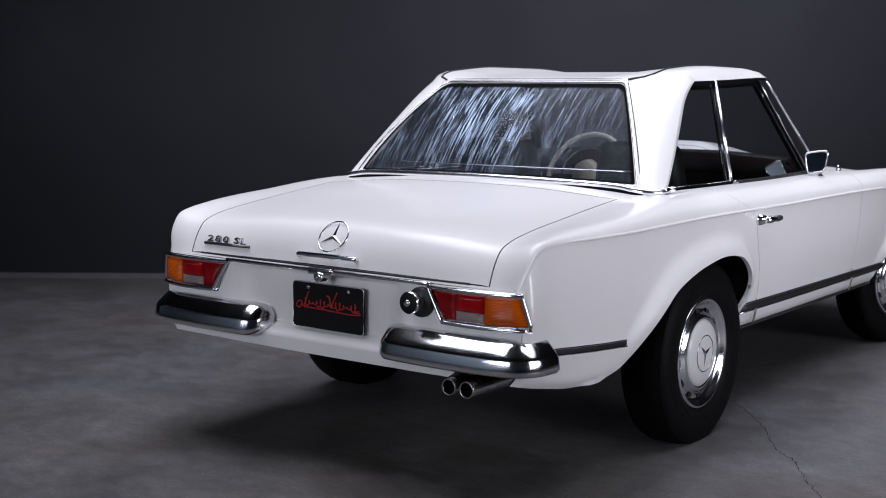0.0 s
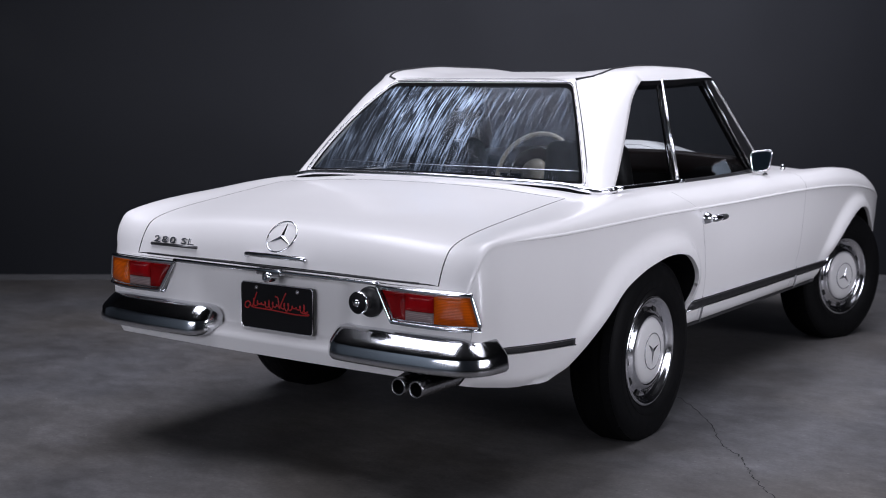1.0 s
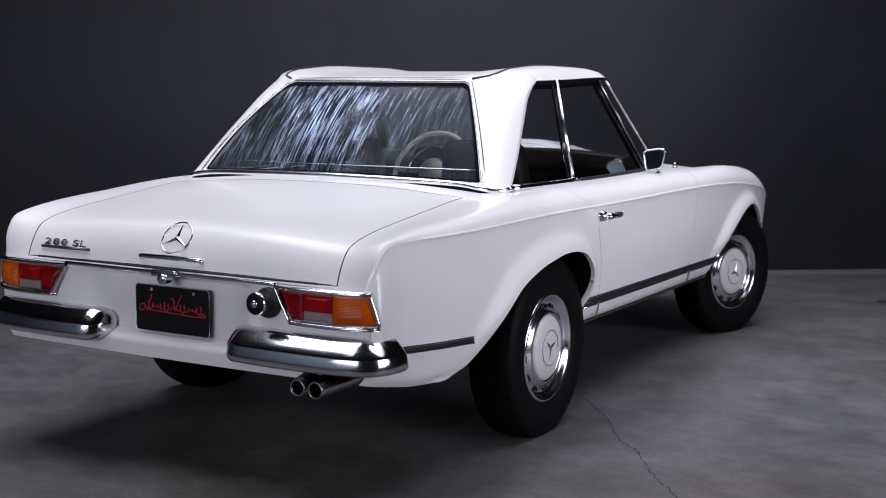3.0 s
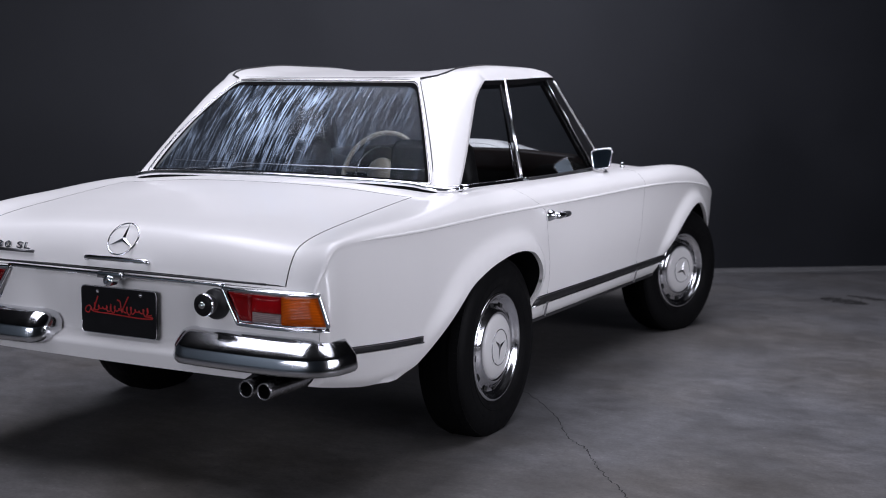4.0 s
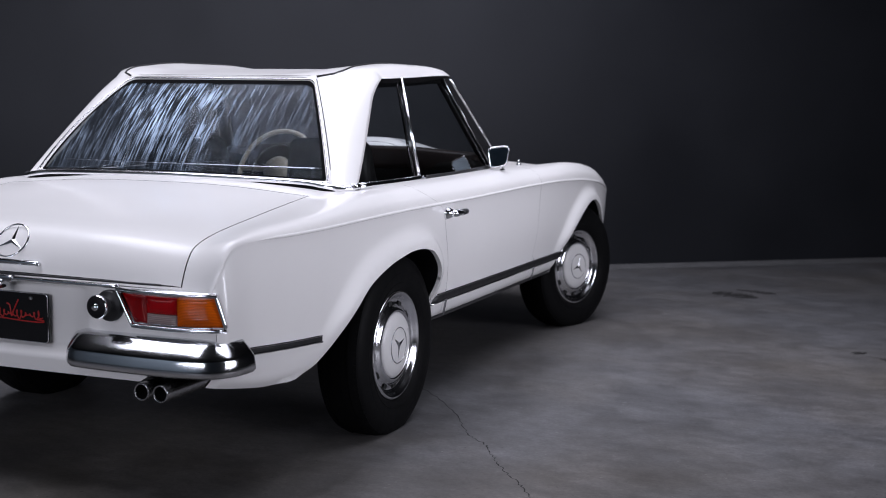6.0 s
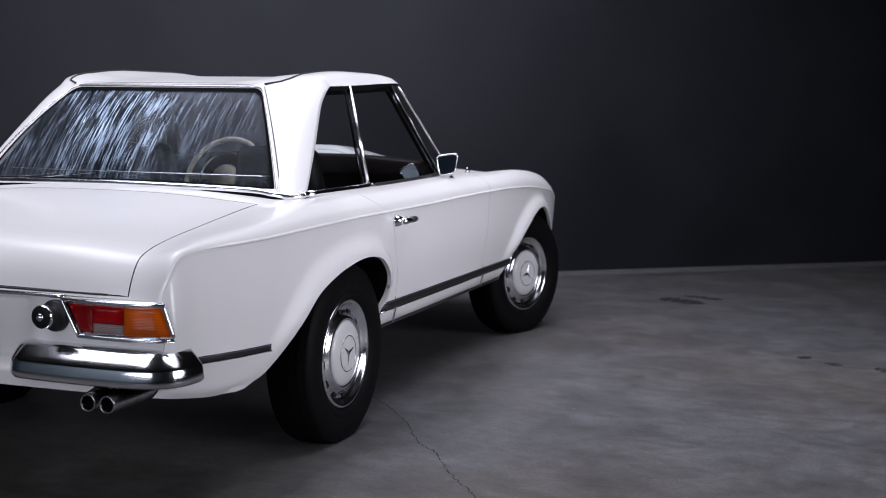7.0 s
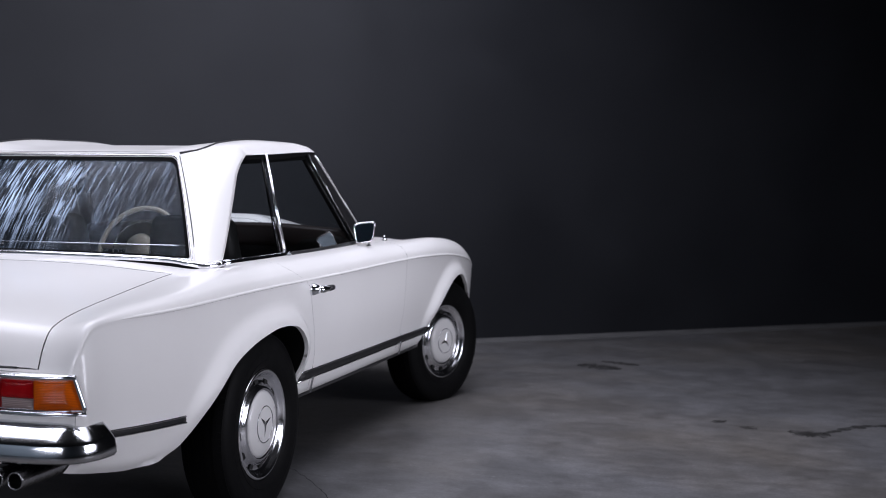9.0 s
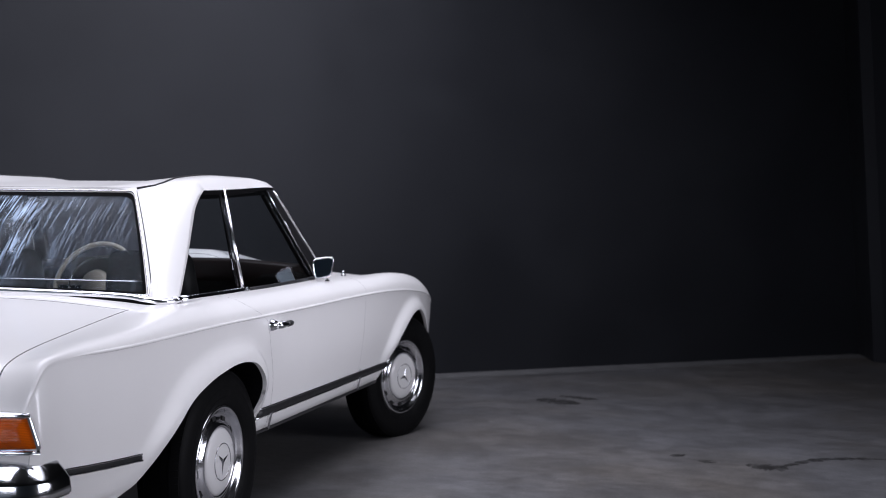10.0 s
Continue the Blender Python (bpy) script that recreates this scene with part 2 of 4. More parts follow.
def box(x0, x1, y0, y1, z0, z1):
    vs = [(x, y, z) for x in (x0, x1) for y in (y0, y1) for z in (z0, z1)]
    fs = [(0, 1, 3, 2), (4, 6, 7, 5), (0, 4, 5, 1), (2, 3, 7, 6), (0, 2, 6, 4), (1, 5, 7, 3)]
    return vs, fs


def bevelled(vs, fs, width, segments=3):
    bm = bmesh.new()
    bv = [bm.verts.new(v) for v in vs]
    for f in fs:
        bm.faces.new([bv[i] for i in f])
    bmesh.ops.recalc_face_normals(bm, faces=bm.faces)
    bmesh.ops.bevel(bm, geom=bm.edges[:], offset=width, segments=segments, affect="EDGES", profile=0.6)
    for f in bm.faces:
        f.smooth = True
    return bm


def spline(xs, ys, x):
    """A smooth curve through knots (monotone cubic)."""
    xs, ys = list(xs), list(ys)
    if x <= xs[0]:
        return ys[0]
    if x >= xs[-1]:
        return ys[-1]
    k = max(i for i in range(len(xs) - 1) if xs[i] <= x)
    d = [(ys[i + 1] - ys[i]) / (xs[i + 1] - xs[i]) for i in range(len(xs) - 1)]

    def slope(i):
        if i == 0:
            return d[0]
        if i == len(xs) - 1:
            return d[-1]
        return 0.0 if d[i - 1] * d[i] <= 0 else 2 * d[i - 1] * d[i] / (d[i - 1] + d[i])

    h = xs[k + 1] - xs[k]
    u = (x - xs[k]) / h
    m0, m1 = slope(k) * h, slope(k + 1) * h
    return (2 * u**3 - 3 * u**2 + 1) * ys[k] + (u**3 - 2 * u**2 + u) * m0 + (3 * u**2 - 2 * u**3) * ys[k + 1] + (u**3 - u**2) * m1


def curve3(points, n):
    """n points along a smooth curve through the given ones (Catmull-Rom)."""
    p = [Vector(q) for q in points]
    p = [2 * p[0] - p[1]] + p + [2 * p[-1] - p[-2]]
    out = []
    segs = len(p) - 3
    for k in range(n):
        t = k / (n - 1) * segs
        i = min(int(t), segs - 1)
        u = t - i
        a, b, c, d = p[i : i + 4]
        out.append(0.5 * ((2 * b) + (c - a) * u + (2 * a - 5 * b + 4 * c - d) * u**2 + (3 * b - a - 3 * c + d) * u**3))
    return out


def smooth01(x):
    x = max(0.0, min(1.0, x))
    return x * x * (3 - 2 * x)


# ---- the room ----
WALL_AT = Vector((0.393, 4.931, 0))
ALONG = Vector((1.0, 0.784, 0)).normalized()
AWAY = Vector((-ALONG.y, ALONG.x, 0))
ROOM_H = 5.2


def room_point(a, b, z):
    p = WALL_AT + ALONG * a + AWAY * b
    return (p.x, p.y, z)


def slab(a0, a1, b0, b1, z0, z1):
    vs = [room_point(a, b, z) for a in (a0, a1) for b in (b0, b1) for z in (z0, z1)]
    return vs, box(0, 1, 0, 1, 0, 1)[1]


A0, A1, B0 = -12.0, 3.92, -13.0
tagged(part("floor", mesh_from("floor", *slab(A0 - 0.2, A1 + 0.2, B0 - 0.2, 0.2, -0.2, 0), smooth=False), CONCRETE, None), "smooth grey polished concrete floor with stains", "floor", kind="structure")
tagged(part("wall_north", mesh_from("wall", *slab(A0, 3.931, 0, 0.2, 0, ROOM_H), smooth=False), WALL, None), "plain matt charcoal painted studio wall", "wall", kind="structure")
# the side wall turns in two short steps and leans in a little towards its top
plan = [(3.935, 0.2), (3.935, 0.0), (3.635, -0.51), (3.67, -0.61), (3.67, B0), (4.12, B0), (4.12, 0.2)]
east = [room_point(a - 0.083 * z, b, z) for z in (0, ROOM_H) for a, b in plan]
n = len(plan)
east_faces = [(k, (k + 1) % n, n + (k + 1) % n, n + k) for k in range(n)] + [tuple(range(n))[::-1], tuple(range(n, 2 * n))]
tagged(part("wall_east", mesh_from("wall", east, east_faces, smooth=False), WALL, None), "plain matt charcoal painted side wall", "wall", kind="structure")
# two unseen walls, kept pale as reflectors for bumper and mirror glass
tagged(part("wall_west", mesh_from("wall", *slab(A0 - 0.2, A0, B0, 0.2, 0, ROOM_H), smooth=False), REFLECTOR_WALL, None), "unseen pale blue-grey wall, added for the reflections", "wall", kind="structure")
tagged(part("wall_south", mesh_from("wall", *slab(A0, A1, B0 - 0.2, B0, 0, ROOM_H), smooth=False), REFLECTOR_WALL, None), "unseen pale blue-grey wall, added for the reflections", "wall", kind="structure")
tagged(part("ceiling", mesh_from("ceiling", *slab(A0 - 0.2, A1 + 0.2, B0 - 0.2, 0.2, ROOM_H, ROOM_H + 0.2), smooth=False), CEILING, None), "black painted studio ceiling", "ceiling", kind="structure")
tagged(part("floor_edge", mesh_from("floor_edge", *slab(A0 + 0.01, 3.86, -0.24, -0.004, -0.002, 0.003), smooth=False), EDGE, None), "thin pale strip of bare concrete along the wall", "floor edge", kind="structure")

# ---- the car: body shell ----
car = new("coupe")
car.location = (0, 0.0725, 0.002)
tagged(car, "ivory white two-seat classic coupe with removable hardtop, parked on concrete", "car")

YK = (-1.186, -1.183, -1.176, -1.167, -1.155, -1.140, -1.122, -1.085, -1.04, -0.95, -0.79, -0.62, -0.45, -0.25, 0.3, 1.1, 1.5, 1.8, 2.3, 2.6, 2.85, 3.02, 3.10)
ZT = (0.664, 0.672, 0.692, 0.714, 0.737, 0.759, 0.777, 0.793, 0.805, 0.821, 0.842, 0.863, 0.882, 0.897, 0.905, 0.910, 0.903, 0.889, 0.862, 0.823, 0.765, 0.69, 0.61)
CROWN = (0.0, 0.003, 0.015, 0.023, 0.025, 0.026, 0.027, 0.024, 0.020, 0.017, 0.019, 0.024, 0.028, 0.03, 0.03, 0.036, 0.030, 0.026, 0.026, 0.024, 0.015, 0.0, -0.01)
YC = (-1.186, -1.165, -1.145, -1.13, -1.11, -1.07, -0.98, -0.85, -0.7, 0.0, 0.6, 1.2, 1.6, 2.06, 2.53, 2.9, 3.10)
WC = (0.744, 0.767, 0.7715, 0.775, 0.7795, 0.789, 0.811, 0.837, 0.852, 0.86, 0.862, 0.86, 0.858, 0.853, 0.838, 0.79, 0.69)
ZC0 = (0.79, 0.793, 0.796, 0.797, 0.799, 0.802, 0.807, 0.810, 0.813, 0.823, 0.822, 0.825, 0.823, 0.81, 0.772, 0.70, 0.60)
# crown of the rear wings beside the trunk lid
YF = (-1.186, -1.183, -1.176, -1.165, -1.15, -1.13, -1.11, -1.08, -1.04, -0.94, -0.80, -0.65, -0.45)
ZF = (0.664, 0.680, 0.713, 0.746, 0.773, 0.795, 0.805, 0.812, 0.820, 0.834, 0.846, 0.858, 0.880)
YB = (-1.186, -1.09, -0.93, -0.75, 0.3, 1.6, 2.6, 3.1)
ZB = (0.385, 0.366, 0.346, 0.345, 0.352, 0.352, 0.37, 0.42)

REAR_ARCH = curve3([(0, 0.150, 0.24), (0, 0.165, 0.365), (0, 0.203, 0.438), (0, 0.218, 0.512), (0, 0.200, 0.583), (0, 0.120, 0.646), (0, 0.03, 0.668), (0, -0.076, 0.672), (0, -0.18, 0.660), (0, -0.285, 0.640), (0, -0.41, 0.600), (0, -0.49, 0.550), (0, -0.58, 0.472), (0, -0.645, 0.420), (0, -0.705, 0.385), (0, -0.76, 0.363), (0, -0.82, 0.347), (0, -0.88, 0.325), (0, -0.92, 0.24)], 200)
FRONT_ARCH = curve3([(0, 2.69, 0.24), (0, 2.685, 0.42), (0, 2.64, 0.51), (0, 2.555, 0.595), (0, 2.48, 0.648), (0, 2.41, 0.677), (0, 2.32, 0.683), (0, 2.22, 0.660), (0, 2.12, 0.615), (0, 2.02, 0.555), (0, 1.955, 0.492), (0, 1.915, 0.45), (0, 1.89, 0.37), (0, 1.88, 0.24)], 160)

def dense(points, n=10):
    out = []
    for a, b in zip(points, points[1:]):
        out += [(a[1] + (b[1] - a[1]) * k / n, a[2] + (b[2] - a[2]) * k / n) for k in range(n)]
    return np.array(out + [(points[-1][1], points[-1][2])])


ARCHES = [(np.array([(p[1], p[2]) for p in a]), dense(a)) for a in (REAR_ARCH, FRONT_ARCH)]


def arch_distance(y, z):
    """Distance from a wheel opening's edge, below zero inside it, and the nearest edge point."""
    best = (9.0, None)
    for a, fine in ARCHES:
        if y < a[:, 0].min() - 0.3 or y > a[:, 0].max() + 0.3:
            continue
        d = np.hypot(fine[:, 0] - y, fine[:, 1] - z)
        k = int(d.argmin())
        b = np.roll(a, 1, axis=0)
        hits = ((a[:, 1] > z) != (b[:, 1] > z)) & (y < (b[:, 0] - a[:, 0]) * (z - a[:, 1]) / (b[:, 1] - a[:, 1] + 1e-12) + a[:, 0])
        s = -d[k] if hits.sum() % 2 else d[k]
        if s < best[0]:
            best = (s, fine[k])
    return best


LID_X = 0.643
COUNTS = (3, 20, 12, 3, 6, 5, 8, 10, 8)


def half_section(y):
    """Points of the right half from the sill edge up to the centre line."""
    zt, crown = spline(YK, ZT, y), spline(YK, CROWN, y)
    wc, zc0, zb = spline(YC, WC, y), spline(YC, ZC0, y), spline(YB, ZB, y)
    brow = 0.032 * smooth01((y - 1.45) / 0.7) * (1 - 0.7 * smooth01((y - 2.55) / 0.4))
    zf = spline(YF, ZF, y) if y < -0.45 else zt - 0.002
    zc = min(zc0, zf - 0.010 - 0.012 * smooth01((y + 0.3) / 0.5) + brow)
    wide = 0.020 * (1 - smooth01((y + 1.19) / 0.16))
    tuck = -0.012 * (1 - smooth01((y + 1.19) / 0.12)) + 0.018 + 0.042 * smooth01((y + 1.15) / 0.5)
    tuck *= 1 - 0.6 * smooth01((y - 2.4) / 0.4)
    tuck *= 0.35 + 0.65 * smooth01((y + 0.55) / 0.7)
    lid = min(LID_X, wc - 0.06)
    full = smooth01((-0.02 - y) / 0.80)
    o0, o1 = (wc - 0.013, zc + 0.44 * (zt + brow - zc)), (wc - 0.013, zc + 0.62 * max(zf + 0.004 - zc, 0.012))
    m0, m1 = (wc - 0.062, zc + 0.86 * (zt + brow - zc)), (wc - 0.048, zf)
    near = 1 - smooth01((y + 1.14) / 0.22)
    o1, m1 = (wc - 0.013 + 0.008 * near, o1[1]), (wc - 0.048 + 0.026 * near, m1[1])
    outer = (o0[0] + (o1[0] - o0[0]) * full, o0[1] + (o1[1] - o0[1]) * full)
    ctrl = [
        (wc - tuck - 0.022, zb), (wc - tuck, zb + 0.03), (wc - 0.28 * tuck + wide, 0.58), (wc - 0.001, zc - 0.018), (wc + 0.0015, zc - 0.003),
        outer, (m0[0] + (m1[0] - m0[0]) * full, m0[1] + (m1[1] - m0[1]) * full), (lid, zt), (lid * 0.5, zt + crown * 0.8), (0.0, zt + crown),
    ]
    pts = [Vector((x, 0, z)) for x, z in ctrl]
    tan = []
    for k, p in enumerate(pts):
        a, b = pts[max(k - 1, 0)], pts[min(k + 1, len(pts) - 1)]
        tan.append((b - a) * 0.5)
    tan[-1] = Vector((-(lid * 0.5), 0, 0))
    tan[4] = Vector((0.06, 0, 0.99)) * 0.02
    leave = Vector((-0.17, 0, 0.98))
    out = []
    for k, n in enumerate(COUNTS):
        a, b = pts[k], pts[k + 1]
        ln = (b - a).length
        t0 = (leave if k == 4 else tan[k]).normalized() * ln
        t1 = tan[k + 1].normalized() * ln
        for s in range(n):
            u = s / n
            out.append((2 * u**3 - 3 * u**2 + 1) * a + (u**3 - 2 * u**2 + u) * t0 + (3 * u**2 - 2 * u**3) * b + (u**3 - u**2) * t1)
    out.append(pts[-1])
    return out


DOOR_R, DOOR_F = 0.27, 1.47
J_LID = sum(COUNTS[:7])
J_CREASE = sum(COUNTS[:4])
J_BELT = sum(COUNTS[:6]) + 4


def stations():
    ys = [-1.186, -1.183, -1.180, -1.176, -1.172, -1.167, -1.161, -1.155, -1.148, -1.140, -1.131, -1.122, -1.113, -1.104, -1.094, -1.082, -1.068, -1.054, -1.04]
    y = -1.02
    while y < 3.1:
        ys.append(round(y, 4))
        y += 0.014
    ys.append(3.1)
    for want in (-0.42, DOOR_R, DOOR_F, -0.28, 1.16):
        k = min(range(len(ys)), key=lambda i: abs(ys[i] - want))
        ys[k] = want
    return ys


YS = stations()
I_LID0, I_LID1 = 1, YS.index(-0.42)
I_DR, I_DF = YS.index(DOOR_R), YS.index(DOOR_F)
I_CAB0, I_CAB1 = YS.index(-0.28), YS.index(1.16)


def hood_bulge(x, y):
    """The raised middle of the bonnet, highest at the windscreen."""
    return 0.088 * smooth01((y - 1.17) / 0.16) * smooth01((2.50 - y) / 1.20) * smooth01((0.38 - abs(x)) / 0.28)


def shell_point(y, p):
    x, z = p.x, p.z
    if z > 0.85:
        z += hood_bulge(x, y)
    lean = 0.115 * smooth01((0.84 - z) / 0.42) * smooth01(1 - abs(y - DOOR_R) / 0.45)
    lean -= 0.20 * smooth01((z - 0.775) / 0.125) * smooth01(1 - abs(y - DOOR_R) / 0.45)
    yy = y + lean
    if z < 0.80:
        d, _ = arch_distance(yy, z)
        near = max(d, 0.0)
        x += 0.034 * (1 - smooth01((near - 0.015) / 0.075)) * smooth01((0.80 - z) / 0.10) * smooth01((z - 0.36) / 0.2)
    return (x, yy, z)


HALF = [[shell_point(y, p) for p in half_section(y)] for y in YS]
NJ = len(HALF[0])


def base_x(y, z):
    """The shell's half-width at y and z, before the wheel openings flare."""
    pts = half_section(y)[: sum(COUNTS[:5])]
    for a, b in zip(pts, pts[1:]):
        if a.z <= z <= b.z:
            return a.x + (b.x - a.x) * (z - a.z) / max(1e-9, b.z - a.z)
    return pts[0].x


def shell_faces(i0, i1, j0, j1):
    return {(i, j) for i in range(i0, i1) for j in range(j0, j1)}


ALL = shell_faces(0, len(YS) - 1, 0, NJ - 1)
LID = shell_faces(I_LID0, I_LID1, J_LID, NJ - 1)
DOOR = shell_faces(I_DR, I_DF, 1, J_BELT)
CABIN = shell_faces(I_CAB0, I_CAB1, J_LID - 3, NJ - 1)
HOOD = shell_faces(I_CAB1 + 8, len(YS) - 6, J_LID, NJ - 1)


def painted(bm):
    me = bpy.data.meshes.new("panel")
    bm.to_mesh(me)
    bm.free()
    me.materials.append(PAINT)
    me.materials.append(SOCKET)
    return me


def panel_mesh(cells, sides, gap, skirt, trim_arch=False):
    bm = bmesh.new()
    made = {}

    def vert(i, j, s):
        key = (i, j, s if j < NJ - 1 else 1)
        if key not in made:
            x, y, z = HALF[i][j]
            made[key] = bm.verts.new((x * s, y, z))
        return made[key]

    for s in sides:
        for i, j in sorted(cells):
            if trim_arch:
                pts = [HALF[i + a][j + b] for a, b in ((0, 0), (1, 0), (0, 1), (1, 1))]
                if min(p[2] for p in pts) < 0.74 and any(arch_distance(p[1], p[2])[0] < 0.001 for p in pts):
                    continue
            q = [vert(i, j, s), vert(i + 1, j, s), vert(i + 1, j + 1, s), vert(i, j + 1, s)]
            f = bm.faces.new(q if s > 0 else q[::-1])
            f.smooth = True
    for (i, j, s), v in made.items():
        if j == J_CREASE and YS[i] > -1.08 and (i + 1, j, s) in made:
            e = bm.edges.get((v, made[(i + 1, j, s)]))
            if e:
                e.smooth = False
    if trim_arch:
        for e in bm.edges:
            if e.is_boundary:
                for v in e.verts:
                    d, near = arch_distance(v.co.y, v.co.z)
                    if d < 0.035 and v.co.z < 0.72 and near is not None:
                        v.co.y, v.co.z = near[0], max(near[1], spline(YB, ZB, near[0]))
                        z = max(v.co.z, 0.36)
                        flare = 0.034 * smooth01((0.80 - z) / 0.10) * smooth01((z - 0.36) / 0.2)
                        v.co.x = math.copysign(base_x(near[0], z) + flare, v.co.x)
    bm.normal_update()
    edge = [v for v in bm.verts if v.is_boundary]
    moves = {}
    for v in edge:
        mid = Vector((0, 0, 0))
        for f in v.link_faces:
            mid += f.calc_center_median()
        mid /= max(1, len(v.link_faces))
        d = mid - v.co
        if d.length > 1e-6:
            moves[v] = d.normalized() * gap
    normals = {v: v.normal.copy() for v in edge}
    for v, d in moves.items():
        v.co += d
    rim = [e for e in bm.edges if e.is_boundary]
    for e in rim:
        e.smooth = False
    res = bmesh.ops.extrude_edge_only(bm, edges=rim)
    for g in res["geom"]:
        if isinstance(g, bmesh.types.BMFace):
            c = g.calc_center_median()
            g.material_index = 0 if trim_arch and arch_distance(c.y, c.z)[0] < 0.02 else 1
    new_verts = [g for g in res["geom"] if isinstance(g, bmesh.types.BMVert)]
    for v in new_verts:
        near = min(edge, key=lambda w: (w.co - v.co).length_squared) if len(edge) < 60 else None
        n = None
        for e in v.link_edges:
            o = e.other_vert(v)
            if o in normals:
                n = normals[o]
                break
        if n is None and near is not None:
            n = normals[near]
        if n is not None:
            v.co -= n * skirt
    return bm


part("body", painted(panel_mesh(ALL - LID - DOOR - CABIN - HOOD, (1, -1), 0.0, 0.012, True)), None, car)
trunk_lid = part("trunk_lid", painted(panel_mesh(LID, (1, -1), 0.0042, 0.012)), None, car)
part("hood", painted(panel_mesh(HOOD, (1, -1), 0.0028, 0.010)), None, car)
doors = {s: part("door", painted(panel_mesh(DOOR, (s,), 0.0010, 0.010)), None, car) for s in (1, -1)}

# tail panel with its scooped recess between the bumpers
rows = []
for j in range(0, J_LID + 1):
    x1, y1, z1 = HALF[0][j]
    row = []
    for k in range(41):
        u = -1 + k / 20
        x = x1 * u
        bulge = 0.020 * (1 - u * u)
        inx = smooth01((0.36 - abs(x)) / 0.12)
        inz = smooth01((z1 - 0.432) / 0.035) * smooth01((0.668 - z1) / 0.03)
        cut = smooth01((x - 0.525) / 0.03) * smooth01((0.765 - x) / 0.02) * max(0.0, 1 - (z1 - HALF[0][0][2]) / 0.09)
        row.append((x, y1 - bulge - 0.002 + 0.055 * inx * inz, z1 + 0.05 * cut))
    rows.append(row)
part("tail_panel", mesh_from("tail_panel", *grid(rows, flip=True)), PAINT, car)
nose = [[(HALF[-1][j][0] * (-1 + k / 6), HALF[-1][j][1], HALF[-1][j][2]) for k in range(13)] for j in range(NJ)]
part("nose_panel", mesh_from("nose_panel", *grid(nose)), PAINT, car)

# wheel housings and underside
for side in (1, -1):
    for a in (REAR_ARCH, FRONT_ARCH):
        a = [p for p in a if p[2] > 0.362]
        lip = []
        for p in a:
            z = max(p[2], 0.36)
            lip.append(base_x(p[1], z) + 0.034 * smooth01((0.80 - z) / 0.10) * smooth01((z - 0.36) / 0.2) - 0.005)
        flange = [[(side * (x - d), p[1], p[2]) for x, p in zip(lip, a)] for d in (-0.004, 0.004, 0.011)]
        part("arch_flange", mesh_from("arch_flange", *grid(flange)), PAINT, car, "white painted return of the wheel opening")
        rows = [[(side * (x - 0.011), p[1], p[2]) for x, p in zip(lip, a)], [(side * 0.50, p[1], p[2]) for p in a]]
        part("wheel_housing", mesh_from("wheel_housing", *grid(rows)), DARK, car)
        inner = [[(side * 0.50, p[1], p[2]) for p in a if p[1] > -0.72], [(side * 0.50, p[1], 0.30) for p in a if p[1] > -0.72]]
        part("wheel_housing", mesh_from("wheel_housing", *grid(inner)), DARK, car)
part("underbody", bevelled(*box(-0.58, 0.58, 0.40, 1.90, 0.26, 0.37), 0.02), DARK, car)
part("underbody", bevelled(*box(-0.70, 0.70, -1.13, -0.80, 0.42, 0.52), 0.02), DARK, car)
part("underbody", bevelled(*box(-0.50, 0.50, -0.85, 3.0, 0.30, 0.40), 0.02), DARK, car)
for s in (1, -1):
    part("rocker_skirt", bevelled(*box(*sorted((s * 0.58, s * 0.67)), 0.22, 1.86, 0.30, 0.372), 0.012), DARK, car)

# thin raised swage line along each flank
for s in (1, -1):
    line = [HALF[i][J_CREASE] for i in range(len(YS)) if -1.09 < YS[i] < 2.95]
    n = len(line)
    radii = [0.0054 * smooth01(min(k, n - 1 - k) / 12) + 0.0002 for k in range(n)]
    part("swage_line", mesh_from("swage_line", *tube([(s * (p[0] - 0.0012), p[1], p[2]) for p in line], radii, 8)), PAINT, car)

# ---- hardtop ----


def rear_glass_point(u, v, out=0.0):
    a = Vector((0.622 * u, -0.265 - 0.030 * (1 - u * u), 0.927 + 0.012 * (1 - u * u)))
    b = Vector((0.412 * u, 0.031 - 0.004 * (1 - u * u), 1.279))
    p = a.lerp(b, v)
    bow = 0.022 * 4 * v * (1 - v)
    n = Vector((0.55 * u, -0.75, 0.5)).normalized()
    return p + n * (bow + out)


def pillar_edge(v):
    """The hardtop's edge at the side window."""
    y = -0.200 + 0.385 * (v**0.92 if v > 0 else v) + 0.055 * max(0.0, (v - 0.76) / 0.24) ** 2.0
    return Vector((0.716 - 0.116 * v, y, 0.905 + 0.389 * v))


hardtop = part("hardtop", mesh_from("hardtop_core", *join(), smooth=False), PAINT, car, "ivory white hardtop with raised roof sides")
pieces = []
for s in (1, -1):
    rows = []
    for k in range(25):
        v = -0.08 + 1.08 * k / 24
        a = rear_glass_point(1.01, v, 0.002)
        w = pillar_edge(v)
        c = Vector((0.698, -0.302, 0)).lerp(Vector((0.572, 0.050, 0)), v)
        c.z = 0.5 * (a.z + w.z) + 0.004
        row = []
        for m in range(15):
            u = m / 14
            p = a * (1 - u) ** 2 + c * 2 * u * (1 - u) + w * u * u
            row.append((s * p.x, p.y, p.z))
        p = w + Vector((-0.025, 0.0, 0))
        row.append((s * p.x, p.y, p.z))
        rows.append(row)
    pieces.append(grid(rows, flip=s < 0))
    HEAD = [(abs(p[0]), p[1], p[2]) for p in rows[-1][:-1]]

